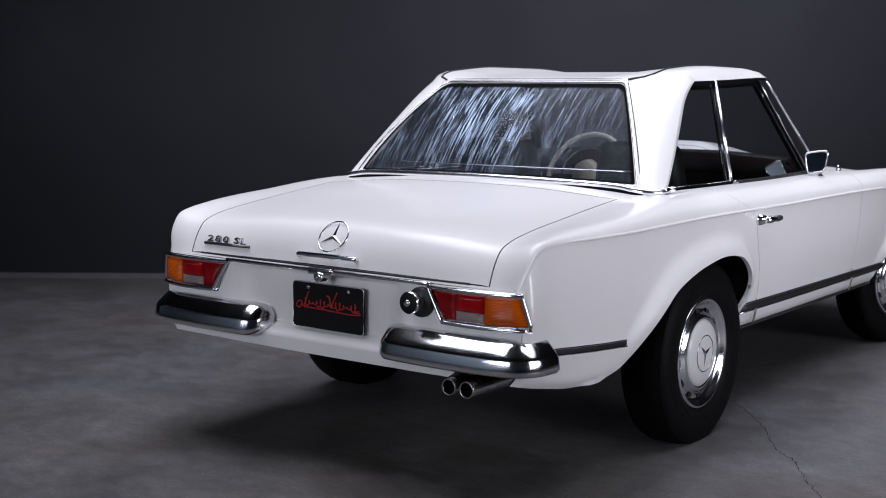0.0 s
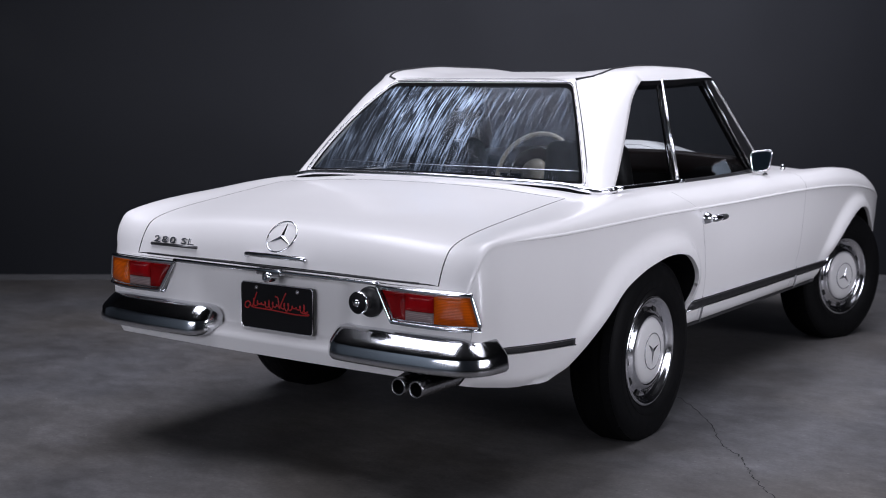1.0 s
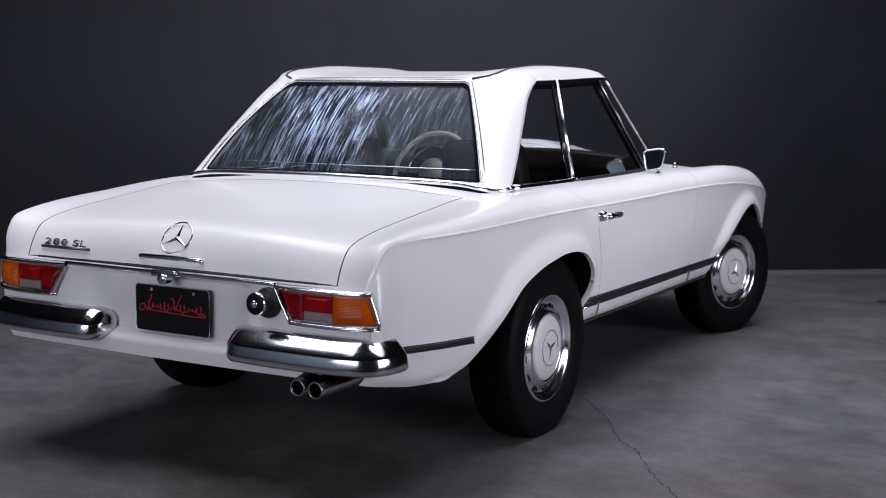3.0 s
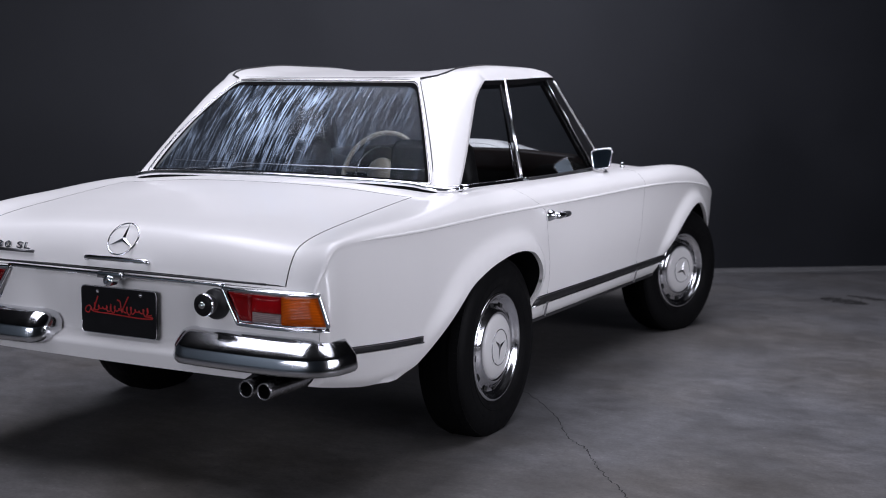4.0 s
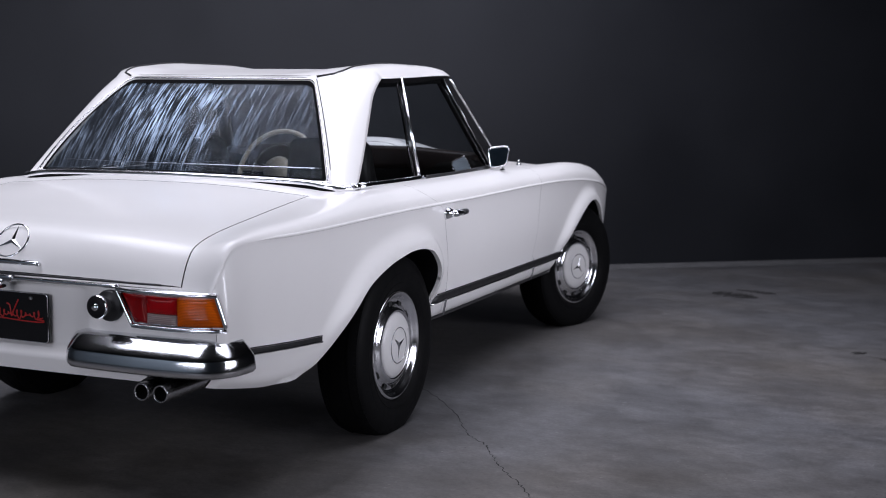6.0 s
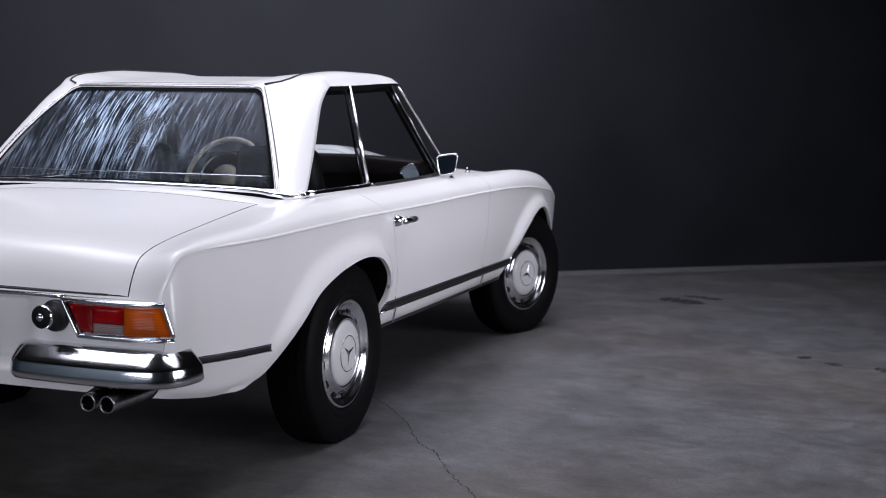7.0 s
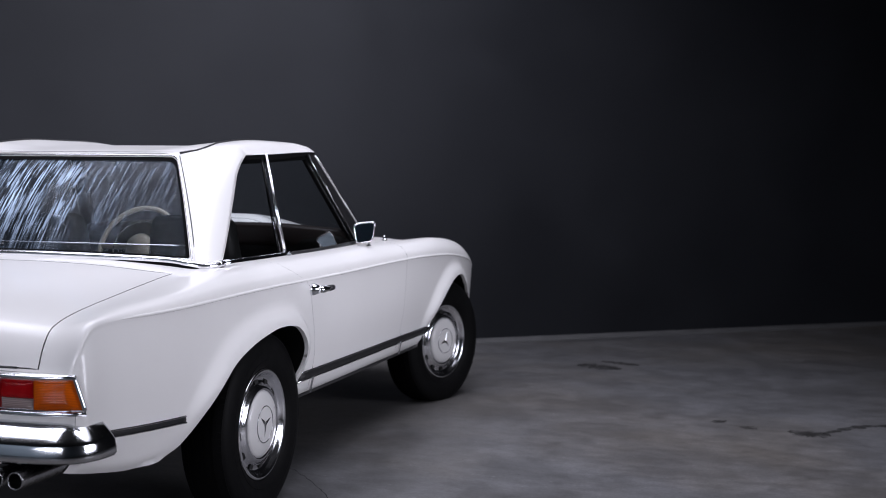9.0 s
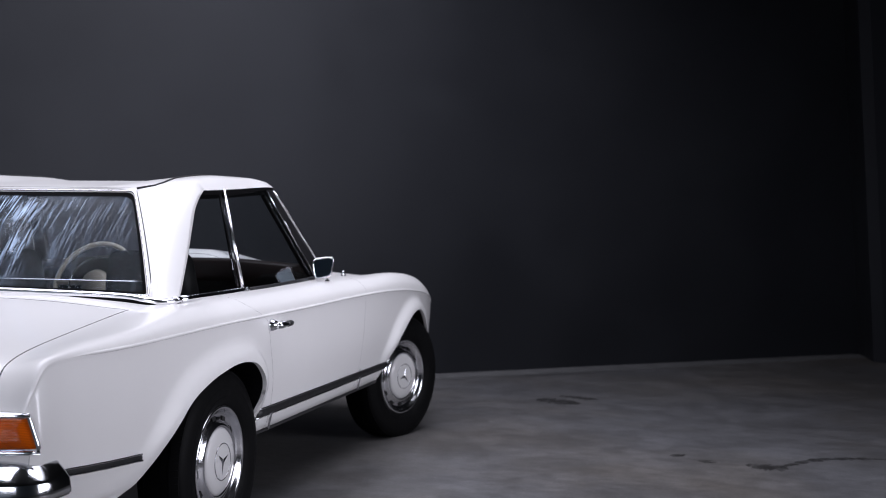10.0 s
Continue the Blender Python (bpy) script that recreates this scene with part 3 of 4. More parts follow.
YR = (0.035, 0.09, 0.21, 0.5, 0.79, 0.95, 1.01, 1.03)
XS = (0.452, 0.535, 0.602, 0.605, 0.592, 0.582, 0.572, 0.55)
ZS = (1.294, 1.293, 1.294, 1.303, 1.315, 1.319, 1.319, 1.317)
ZR = (1.297, 1.315, 1.339, 1.358, 1.358, 1.350, 1.335, 1.321)
ZM = (1.296, 1.306, 1.319, 1.335, 1.333, 1.327, 1.321, 1.317)
rows = []
ROOF_Y = [p[1] for p in HEAD] + [HEAD[-1][1] + (1.03 - HEAD[-1][1]) * (k + 1) / 50 for k in range(50)]
for i, y in enumerate(ROOF_Y):
    xs, zs, zr, zm = (spline(YR, t, y) for t in (XS, ZS, ZR, ZM))
    if i < len(HEAD):
        xs, zs = HEAD[i][0], HEAD[i][2]
        zr, zm = max(zr, zs), max(zm, zs)
    half = []
    for m in range(25):
        u = m / 24
        x = xs * (1 - u)
        rail = smooth01((xs - x) / 0.05) if x > xs - 0.05 else 1.0
        rise = math.sqrt(max(0.0, 1 - (1 - min(1, (xs - x) / 0.075)) ** 2))
        dip = smooth01((xs - 0.10 - x) / 0.25)
        half.append((x, y, zs + (zr - zs) * rise + (zm - zr) * dip))
    rows.append([(-p[0], p[1], p[2]) for p in half] + half[::-1][1:])
pieces.append(grid(rows))
inner = [[(p[0] * 0.98, p[1], p[2] - 0.028) for p in r] for r in rows]
vs, fs = join(*pieces)
bm = bmesh.new()
hv = [bm.verts.new(v) for v in vs]
for f in fs:
    bm.faces.new([hv[i] for i in f]).smooth = True
bmesh.ops.remove_doubles(bm, verts=bm.verts[:], dist=0.0015)
bmesh.ops.recalc_face_normals(bm, faces=bm.faces[:])
hardtop.data = bpy.data.meshes.new("hardtop")
bm.to_mesh(hardtop.data)
bm.free()
hardtop.data.materials.append(PAINT)
part("headliner", mesh_from("headliner", *grid(inner, flip=True)), LEATHER, hardtop, "dark cloth headliner")
rows_lip = [[r[0] for r in rows], [(r[0][0] * 0.985, r[0][1], r[0][2] - 0.034) for r in rows]]
for s in (1, -1):
    lip = [[(s * abs(p[0]), p[1], p[2]) for p in r[len(HEAD) - 3 :]] for r in rows_lip]
    part("window_seal", mesh_from("window_seal", *grid(lip)), DARK, hardtop, "black rubber window seal")
front = [rows[-1], [(p[0] * 0.99, p[1] - 0.004, p[2] - 0.03) for p in rows[-1]]]
part("front_header", mesh_from("front_header", *grid(front)), RUBBER, hardtop)
for s in (1, -1):
    line = []
    for y in [0.036 + 0.9 * k / 24 for k in range(25)]:
        xs, zs, zr, zm = (spline(YR, t, y) for t in (XS, ZS, ZR, ZM))
        x = xs - 0.028 - 0.082 * smooth01((y - 0.03) / 0.2)
        rise = math.sqrt(max(0.0, 1 - (1 - min(1, (xs - x) / 0.075)) ** 2))
        dip = smooth01((xs - 0.10 - x) / 0.25)
        line.append((s * x, y, zs + (zr - zs) * rise + (zm - zr) * dip + 0.001))
    part("roof_moulding", mesh_from("roof_moulding", *tube(line, 0.0042, 8)), RUBBER, hardtop, "dark roof moulding")

# the pale streaked reflection is part of this glass's colour
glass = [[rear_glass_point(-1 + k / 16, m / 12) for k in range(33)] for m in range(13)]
rear_window = part("rear_window", mesh_from("rear_window", *grid(glass)), REAR_GLASS, hardtop, "rear window with pale smears and a streaked reflection painted in")


def window_ring(out_u, low, high, lift, r):
    """A closed loop round the rear window with rounded corners."""
    pts = []
    f = 0.25 * r
    for cu, cv, a0, r in ((out_u - f, low + f, -90, f), (out_u - r, high - r, 0, r), (-out_u + r, high - r, 90, r), (-out_u + f, low + f, 180, f)):
        for k in range(9):
            a = radians(a0 + 90 * k / 8)
            pts.append((cu + r * math.cos(a), cv + r * math.sin(a)))
    out = []
    for k, (u0, v0) in enumerate(pts):
        u1, v1 = pts[(k + 1) % len(pts)]
        n = 16 if abs(u1 - u0) + abs(v1 - v0) > 0.3 else 1
        out += [rear_glass_point(u0 + (u1 - u0) * q / n, v0 + (v1 - v0) * q / n, lift) for q in range(n)]
    return out


band = [window_ring(*q) for q in ((1.036, -0.064, 1.056, 0.003, 0.05), (1.033, -0.060, 1.053, 0.010, 0.05), (1.013, -0.02, 1.013, 0.011, 0.06), (1.003, -0.003, 1.003, 0.001, 0.065))]
part("window_surround", mesh_from("window_surround", *grid(band, closed=True)), PAINT, rear_window, "white painted window surround")
for name, q, r, mat, label in (
    ("window_trim", (1.016, -0.024, 1.014, 0.010, 0.06), 0.0034, TRIM, "bright window moulding"),
    ("outer_seam", (1.038, -0.070, 1.061, 0.004, 0.055), 0.0027, RUBBER, ""),
):
    trim = window_ring(*q)
    part(name, mesh_from(name, *tube(trim + trim[:1], r, 8, caps=False)), mat, rear_window, label)

# seal widened at the top to stand for the shaded headliner behind
seal_band = [window_ring(*q) for q in ((1.004, -0.004, 1.004, 0.004, 0.065), (0.997, 0.003, 0.99, 0.005, 0.065), (0.984, 0.010, 0.958, 0.0035, 0.075))]
part("seal_and_shade", mesh_from("seal_and_shade", *grid(seal_band, closed=True)), DARK, rear_window, "black rubber seal, widened along the top for shade behind the glass")

inner_line = [(-0.56 + 1.14 * k / 20, -0.205 - 0.02 * (1 - ((k - 10) / 10) ** 2), 0.966) for k in range(21)]
part("inner_trim", mesh_from("inner_trim", *tube(inner_line, 0.0028, 6)), TRIM, hardtop, "thin pale trim inside the rear window")

# chrome belt moulding round the hardtop's foot
belt = [(0.0, -0.318, 0.930), (0.30, -0.312, 0.926), (0.55, -0.292, 0.919), (0.635, -0.297, 0.910), (0.680, -0.285, 0.902), (0.712, -0.255, 0.903), (0.724, -0.205, 0.907)]
right = curve3(belt, 30)
whole = [(-p[0], p[1], p[2]) for p in right[::-1]] + [tuple(p) for p in right[1:]]
part("belt_moulding", mesh_from("belt_moulding", *tube(whole, 0.0125, 12)), TRIM, hardtop, "chrome belt moulding")

gasket = [(p[0] * 1.006, p[1] - 0.008, p[2] - 0.0150) for p in whole]
part("base_gasket", mesh_from("base_gasket", *tube(gasket, 0.0060, 8)), DARK, hardtop, "black rubber gasket under the chrome moulding")
for s in (1, -1):
    part("corner_cap", bevelled(*box(*sorted((s * 0.700, s * 0.733)), -0.235, -0.195, 0.898, 0.919), 0.007), CHROME, hardtop, "small chrome corner cap")

# ---- side windows, pillars, windscreen ----
for s in (1, -1):
    def flip_x(p):
        return (s * p[0], p[1], p[2])

    b0, b1 = Vector((0.716, 0.347, 0.908)), Vector((0.603, 0.418, 1.300))
    a0, a1 = Vector((0.712, 1.158, 0.918)), Vector((0.592, 0.870, 1.306))
    q = [[flip_x(pillar_edge(m / 8).lerp(b0.lerp(b1, m / 8), k / 6) - Vector((0.008, 0, 0))) for k in range(7)] for m in range(9)]
    part("quarter_window", mesh_from("quarter_window", *grid(q)), GLASS, car, "clear quarter window")
    q = [[flip_x(b0.lerp(b1, m / 8).lerp(a0.lerp(a1, m / 8), k / 6) - Vector((0.008, 0, 0))) for k in range(7)] for m in range(9)]
    part("door_window", mesh_from("door_window", *grid(q)), GLASS, doors[s], "clear door window")
    part("window_post", mesh_from("window_post", *tube([flip_x(b0), flip_x(b1)], 0.0085, 12)), TRIM, doors[s], "slim chrome window post")
    inner_post = [flip_x(b0 + Vector((-0.012, -0.028, 0))), flip_x(b1 + Vector((-0.012, -0.022, 0)))]
    part("window_seal", mesh_from("window_seal", *tube(inner_post, 0.006, 8)), DARK, doors[s])
    sill = [flip_x(p) for p in ((0.724, -0.205, 0.907), (0.728, 0.10, 0.906), (0.728, 0.355, 0.906))]
    part("window_sill", mesh_from("window_sill", *tube(curve3(sill, 10), 0.013, 10)), CHROME, car, "chrome quarter window sill")
    sill = [flip_x(p) for p in ((0.726, 0.36, 0.907), (0.73, 0.60, 0.907), (0.728, 0.90, 0.910), (0.715, 1.16, 0.914))]
    part("window_sill", mesh_from("window_sill", *tube(curve3(sill, 12), 0.009, 8)), RUBBER, doors[s], "black window wiper seal")
    part("window_stop", bevelled(*box(*sorted((s * 0.718, s * 0.738)), 0.345, 0.372, 0.898, 0.918), 0.005), CHROME, doors[s])
    post = [flip_x(p) for p in ((0.716, 1.238, 0.905), (0.686, 1.158, 1.0), (0.652, 1.072, 1.1), (0.618, 0.988, 1.2), (0.590, 0.918, 1.282), (0.580, 0.895, 1.305))]
    post = curve3(post, 16)
    strip = [(p[0] + s * 0.024, p[1] + 0.020, p[2] + 0.002) for p in post]
    section = [[], [], [], [], []]
    for k, p in enumerate(post):
        near = Vector(flip_x(a0.lerp(a1, min(1.0, (p[2] - a0.z) / (a1.z - a0.z))) + Vector((0.002, 0.004, 0))))
        far = Vector(strip[k])
        near.z = far.z
        for line, q in zip(section, (near, near.lerp(far, 0.5) + Vector((s * 0.006, 0, 0)), far, far - Vector((s * 0.05, -0.01, 0)), near - Vector((s * 0.045, 0, 0)))):
            line.append(tuple(q))
    part("windscreen_pillar", mesh_from("windscreen_pillar", *grid(section + section[:1])), PLATE, car, "black windscreen pillar")
    n = len(strip)
    part("pillar_trim", mesh_from("pillar_trim", *tube(strip[: n - 1], [0.0075 * smooth01((n - k) / 4) + 0.001 for k in range(n - 1)], 10)), TRIM, car, "chrome pillar trim")
    strip = [flip_x(a0 + Vector((0.0, 0.01, 0))), flip_x(a1 + Vector((0.0, 0.01, 0)))]
    part("window_frame", mesh_from("window_frame", *tube(strip, 0.0045, 8)), CHROME, doors[s], "chrome window frame")


def screen_point(u, v):
    a = Vector((0.715 * u, 1.245 + 0.14 * (1 - u * u), 0.915 + 0.02 * (1 - u * u)))
    a.z += 0.85 * hood_bulge(a.x, a.y)
    b = Vector((0.58 * u, 0.935 + 0.04 * (1 - u * u), 1.318))
    return a.lerp(b, v)


part("windscreen", mesh_from("windscreen", *grid([[screen_point(-1 + k / 12, m / 6) for k in range(25)] for m in range(7)])), SCREEN, car, "clear windscreen")
part("windscreen_trim", mesh_from("windscreen_trim", *tube([screen_point(-1 + k / 12, 0.0) for k in range(25)], 0.012, 8)), CHROME, car, "chrome windscreen base trim")

# ---- wheels ----
TYRE_PROFILE = [(0.196, 0.060), (0.205, 0.076), (0.225, 0.086), (0.255, 0.092), (0.285, 0.092), (0.312, 0.084), (0.325, 0.074), (0.3345, 0.054), (0.3365, 0.0), (0.3345, -0.054), (0.325, -0.074), (0.312, -0.086), (0.26, -0.094), (0.20, -0.075)]
RIM_PROFILE = [(0.200, 0.062), (0.203, 0.072), (0.200, 0.079), (0.193, 0.080), (0.185, 0.074), (0.178, 0.064), (0.168, 0.056), (0.155, 0.056), (0.146, 0.062), (0.139, 0.070), (0.130, 0.074), (0.121, 0.073), (0.119, 0.066)]
CAP_PROFILE = [(0.119, 0.064), (0.118, 0.074), (0.112, 0.079), (0.090, 0.083), (0.05, 0.086), (0.02, 0.087), (0.0005, 0.087)]


def ring_mesh(name, radius, thick, offset, n=48, axis="x"):
    prof = [(radius + thick * math.cos(a), offset + thick * math.sin(a)) for a in (2 * math.pi * k / 8 for k in range(9))]
    return mesh_from(name, *lathe(prof, n, axis))


def spoke_mesh(name, radius, width, depth, offset, axis):
    """A flat three-pointed figure, ridged along each point."""
    vs, fs = [], []
    for k in range(3):
        a = radians(90 + 120 * k)
        tip = (radius * math.cos(a), radius * math.sin(a))
        l = (width * math.cos(a + 1.05), width * math.sin(a + 1.05))
        r = (width * math.cos(a - 1.05), width * math.sin(a - 1.05))
        base = len(vs)
        for p, h in ((tip, 0), (l, 0), ((0, 0), depth), (r, 0)):
            vs.append((offset + h, p[0], p[1]) if axis == "x" else (p[0], -offset - h, p[1]))
        fs += [(base, base + 1, base + 2), (base, base + 2, base + 3)]
    return mesh_from(name, vs, fs, smooth=False)


def make_wheel():
    wheel = new("wheel")
    wheel.parent = car
    tyre = part("tyre", mesh_from("tyre", *lathe(TYRE_PROFILE, 96)), TYRE, wheel, "black radial tyre with grooved tread")
    groove = []
    for off in (-0.045, -0.018, 0.012, 0.040):
        groove.append(lathe([(0.3368, off - 0.003), (0.3371, off), (0.3368, off + 0.003)], 96))
    part("tread_groove", mesh_from("tread_groove", *join(*groove)), TYRE, tyre)
    blocks = []
    for k in range(90):
        a = 2 * math.pi * k / 90
        for o0, o1 in ((0.045, 0.074), (-0.074, -0.05)):
            vs = []
            for r in (0.325, 0.3362):
                for da in (-0.029, 0.029):
                    for o in (o0, o1):
                        rr = r - (0.008 if abs(o) > 0.07 else 0)
                        vs.append((o, rr * math.cos(a + da), rr * math.sin(a + da)))
            blocks.append((vs, [(0, 1, 3, 2), (4, 6, 7, 5), (0, 4, 5, 1), (2, 3, 7, 6), (0, 2, 6, 4), (1, 5, 7, 3)]))
    tread = part("tread_block", mesh_from("tread_block", *join(*blocks), smooth=False), TYRE, tyre)
    tread["kind"] = "stuff"
    rings = [lathe([(r - 0.0015, o), (r, o + 0.0018), (r + 0.0015, o)], 96) for r, o in ((0.232, 0.0875), (0.268, 0.0915), (0.290, 0.0885))]
    part("sidewall_rib", mesh_from("sidewall_rib", *join(*rings)), TYRE, tyre)
    rim = part("trim_ring", mesh_from("trim_ring", *lathe(RIM_PROFILE, 96)), RING, wheel, "chrome wheel trim ring")
    for k in range(12):
        a = 2 * math.pi * (k + 0.5) / 12
        vs = []
        for r, o in ((0.150, 0.0618), (0.166, 0.0588)):
            for da in (-0.085, 0.085):
                vs.append((o, r * math.cos(a + da), r * math.sin(a + da)))
        part("slot", mesh_from("slot", vs, [(0, 1, 3, 2)], smooth=False), SOCKET, rim, "dark ventilation slot")
    cap = part("hub_cap", mesh_from("hub_cap", *lathe(CAP_PROFILE, 64)), CAP_PAINT, wheel, "painted ivory hub cap")
    part("emblem_ring", ring_mesh("emblem_ring", 0.066, 0.0018, 0.0855), STEEL, cap, "embossed steel ring")
    part("emblem", spoke_mesh("emblem", 0.050, 0.010, 0.004, 0.0868, "x"), STEEL, cap, "embossed three-pointed figure")
    part("barrel", mesh_from("barrel", *lathe([(0.195, 0.06), (0.19, -0.07), (0.05, -0.075), (0.001, -0.075)], 48)), DARK, wheel)
    return wheel


wheel = make_wheel()
wheel.matrix_basis = pose(0.740, -0.0725, 0.318, 172, 0, 0)
for m in (pose(-0.768, -0.085, 0.318, 20, 0, 180), pose(0.727, 2.3275, 0.322, 105, 0, -18), pose(-0.727, 2.3275, 0.322, 60, 0, 162)):
    copy_thing(wheel, m)

# ---- bumpers ----
BUMPER_SECTION = [(-0.050, 0.5270), (-0.030, 0.5285), (-0.012, 0.5275), (0.000, 0.5240), (0.010, 0.5170), (0.022, 0.5060), (0.034, 0.4935), (0.043, 0.4835), (0.0475, 0.4775), (0.0495, 0.4725), (0.0508, 0.4660), (0.0528, 0.4550), (0.0543, 0.4440), (0.0543, 0.4345), (0.0470, 0.4250), (0.0260, 0.4195), (-0.040, 0.4165)]


def bumper_mesh(s):
    path = curve3([(0.250, -1.212, 0), (0.36, -1.222, 0), (0.50, -1.226, 0), (0.63, -1.221, 0), (0.700, -1.213, 0), (0.744, -1.197, 0), (0.769, -1.167, 0), (0.777, -1.13, 0), (0.779, -1.09, 0)], 60)
    rows = []
    for k, p in enumerate(path):
        d = path[min(k + 1, 59)] - path[max(k - 1, 0)]
        n = Vector((d.y, -d.x, 0)).normalized()
        u = k / 59
        e = math.sqrt(max(0.0, 1 - (1 - min(1, u / 0.085)) ** 2)) if u < 0.085 else 1.0
        e = 0.04 + 0.96 * e
        rows.append([(s * (p.x + n.x * (o + 0.05) * e - n.x * 0.05), p.y + n.y * (o + 0.05) * e - n.y * 0.05, 0.471 + (z - 0.471) * (0.25 + 0.75 * e)) for o, z in BUMPER_SECTION])
    vs, fs = grid(rows, flip=s < 0)
    n = len(BUMPER_SECTION)
    fs.append(tuple(range(59 * n, 60 * n)))
    return mesh_from("bumper", vs, fs)


for s in (1, -1):
    bumper = part("bumper", bumper_mesh(s), CHROME, car, "polished chrome rear quarter bumper")
    for x, y in ((0.55, -1.215), (0.60, -1.215)) if s > 0 else ():
        part("bolt", mesh_from("bolt", *[(lambda vf: ([(v[0] + s * x, v[1] + y, v[2] + 0.414) for v in vf[0]], vf[1]))(lathe([(0.0005, -0.008), (0.006, -0.006), (0.007, 0.0), (0.006, 0.006), (0.0005, 0.008)], 12))][0]), CHROME, bumper)

# ---- tail lights ----


def tail_y(x):
    return spline((0.42, 0.50, 0.60, 0.68, 0.74, 0.81), (-1.196, -1.207, -1.211, -1.206, -1.189, -1.150), x)


def light_patch(s, xa0, xa1, xb0, xb1, za, zb, lift, n=16, dome=0.0):
    """A curved quad: top edge xa0..xa1 at za, foot xb0..xb1 at zb."""
    rows = []
    for m in range(9):
        v = m / 8
        row = []
        for k in range(n + 1):
            u = k / n
            x = (xa0 + (xa1 - xa0) * u) * (1 - v) + (xb0 + (xb1 - xb0) * u) * v
            z = (za[0] + (za[1] - za[0]) * u) * (1 - v) + (zb[0] + (zb[1] - zb[0]) * u) * v
            edge = min(u, 1 - u, v, 1 - v)
            row.append((s * x, tail_y(x) - lift - dome * smooth01(edge / 0.2), z))
        rows.append(row)
    skirt_top = [(p[0], p[1] + 0.05, p[2]) for p in rows[0]]
    skirt_foot = [(p[0], p[1] + 0.05, p[2]) for p in rows[-1]]
    rows = [skirt_top] + rows + [skirt_foot]
    rows = [[(r[0][0], r[0][1] + 0.05, r[0][2])] + r + [(r[-1][0], r[-1][1] + 0.05, r[-1][2])] for r in rows]
    return grid(rows, flip=s < 0)


def edge_x(u, v):
    return (0.440 + (0.765 - 0.440) * u) * (1 - v) + (0.495 + (0.792 - 0.495) * u) * v


for s in (1, -1):
    light = part("tail_light", mesh_from("tail_light", *light_patch(s, 0.437, 0.758, 0.490, 0.778, (0.659, 0.662), (0.549, 0.560), 0.004)), CHROME, car, "slanted tail light in a chrome frame")
    z = lambda v: 0.652 - 0.092 * v
    XA, XB = 0.546, 0.650
    part("red_lens", mesh_from("red_lens", *light_patch(s, edge_x(0.03, 0.06), XA, edge_x(0.03, 0.93), XA, (z(0.06),) * 2, (z(0.93),) * 2, 0.008, dome=0.006)), RED_LENS, light, "dark red stop lens")
    part("red_lens", mesh_from("red_lens", *light_patch(s, XA + 0.001, XB, XA + 0.001, XB, (z(0.06),) * 2, (z(0.60),) * 2, 0.010, dome=0.005)), RED_REFLECTOR, light, "bright red reflector lens")
    part("clear_lens", mesh_from("clear_lens", *light_patch(s, XA + 0.001, XB, XA + 0.001, XB, (z(0.61),) * 2, (z(0.93),) * 2, 0.009, dome=0.004)), CLEAR_LENS, light, "greyish clear reversing lens")
    part("orange_lens", mesh_from("orange_lens", *light_patch(s, XB + 0.001, edge_x(0.97, 0.05), XB + 0.001, edge_x(0.97, 0.94), (z(0.05),) * 2, (z(0.94),) * 2, 0.011, dome=0.009)), ORANGE_LENS, light, "ribbed amber indicator lens")
    fr = [(edge_x(u, v), z(v)) for u, v in ((-0.005, -0.05), (0.995, -0.05), (0.985, 1.05), (0.0, 1.05))]
    pts = []
    for k in range(4):
        (x0, z0), (x1, z1) = fr[k], fr[(k + 1) % 4]
        pts += [(s * (x0 + (x1 - x0) * t / 10), tail_y(x0 + (x1 - x0) * t / 10) - 0.014, z0 + (z1 - z0) * t / 10) for t in range(10)]
    part("light_frame", mesh_from("light_frame", *tube(pts + pts[:1], 0.0065, 8, caps=False)), CHROME, light, "chrome frame")

# ---- tail fittings ----
strip = [(-0.44 + 0.88 * k / 30, -1.206 - 0.003 * (1 - (k / 15 - 1) ** 2), 0.664) for k in range(31)]
part("tail_moulding", mesh_from("tail_moulding", *tube(strip, 0.007, 8, flat=0.9)), CHROME, car, "slim chrome moulding under the trunk lid")
# black strip drawn in place of the shaded gap between lid and moulding
seal = [(-0.58 + 1.16 * k / 30, -1.196 - 0.006 * (1 - (k / 15 - 1) ** 2), 0.6765) for k in range(31)]
part("lid_gap", mesh_from("lid_gap", *tube(seal, 0.0035, 8)), RUBBER, car, "black strip standing for the dark gap under the lid")
grab = [(-0.125, -1.180, 0.704), (-0.118, -1.188, 0.710), (-0.06, -1.193, 0.711), (0.0, -1.194, 0.712), (0.06, -1.193, 0.711), (0.118, -1.188, 0.710), (0.125, -1.180, 0.704)]
part("trunk_handle", mesh_from("trunk_handle", *tube(curve3(grab, 40), 0.0082, 10)), CHROME, trunk_lid, "chrome trunk grab strip")
STAR = pose(0, -1.150, 0.771, -36, 0, 0)
ring = part("emblem_ring", ring_mesh("emblem_ring", 0.0575, 0.0028, 0.0, 48, "y"), CHROME, trunk_lid, "chrome emblem ring")
ring.matrix_basis = STAR
star = part("emblem", spoke_mesh("emblem", 0.056, 0.0080, 0.006, 0.0, "y"), CHROME, trunk_lid, "chrome three-pointed figure")
star.matrix_basis = STAR


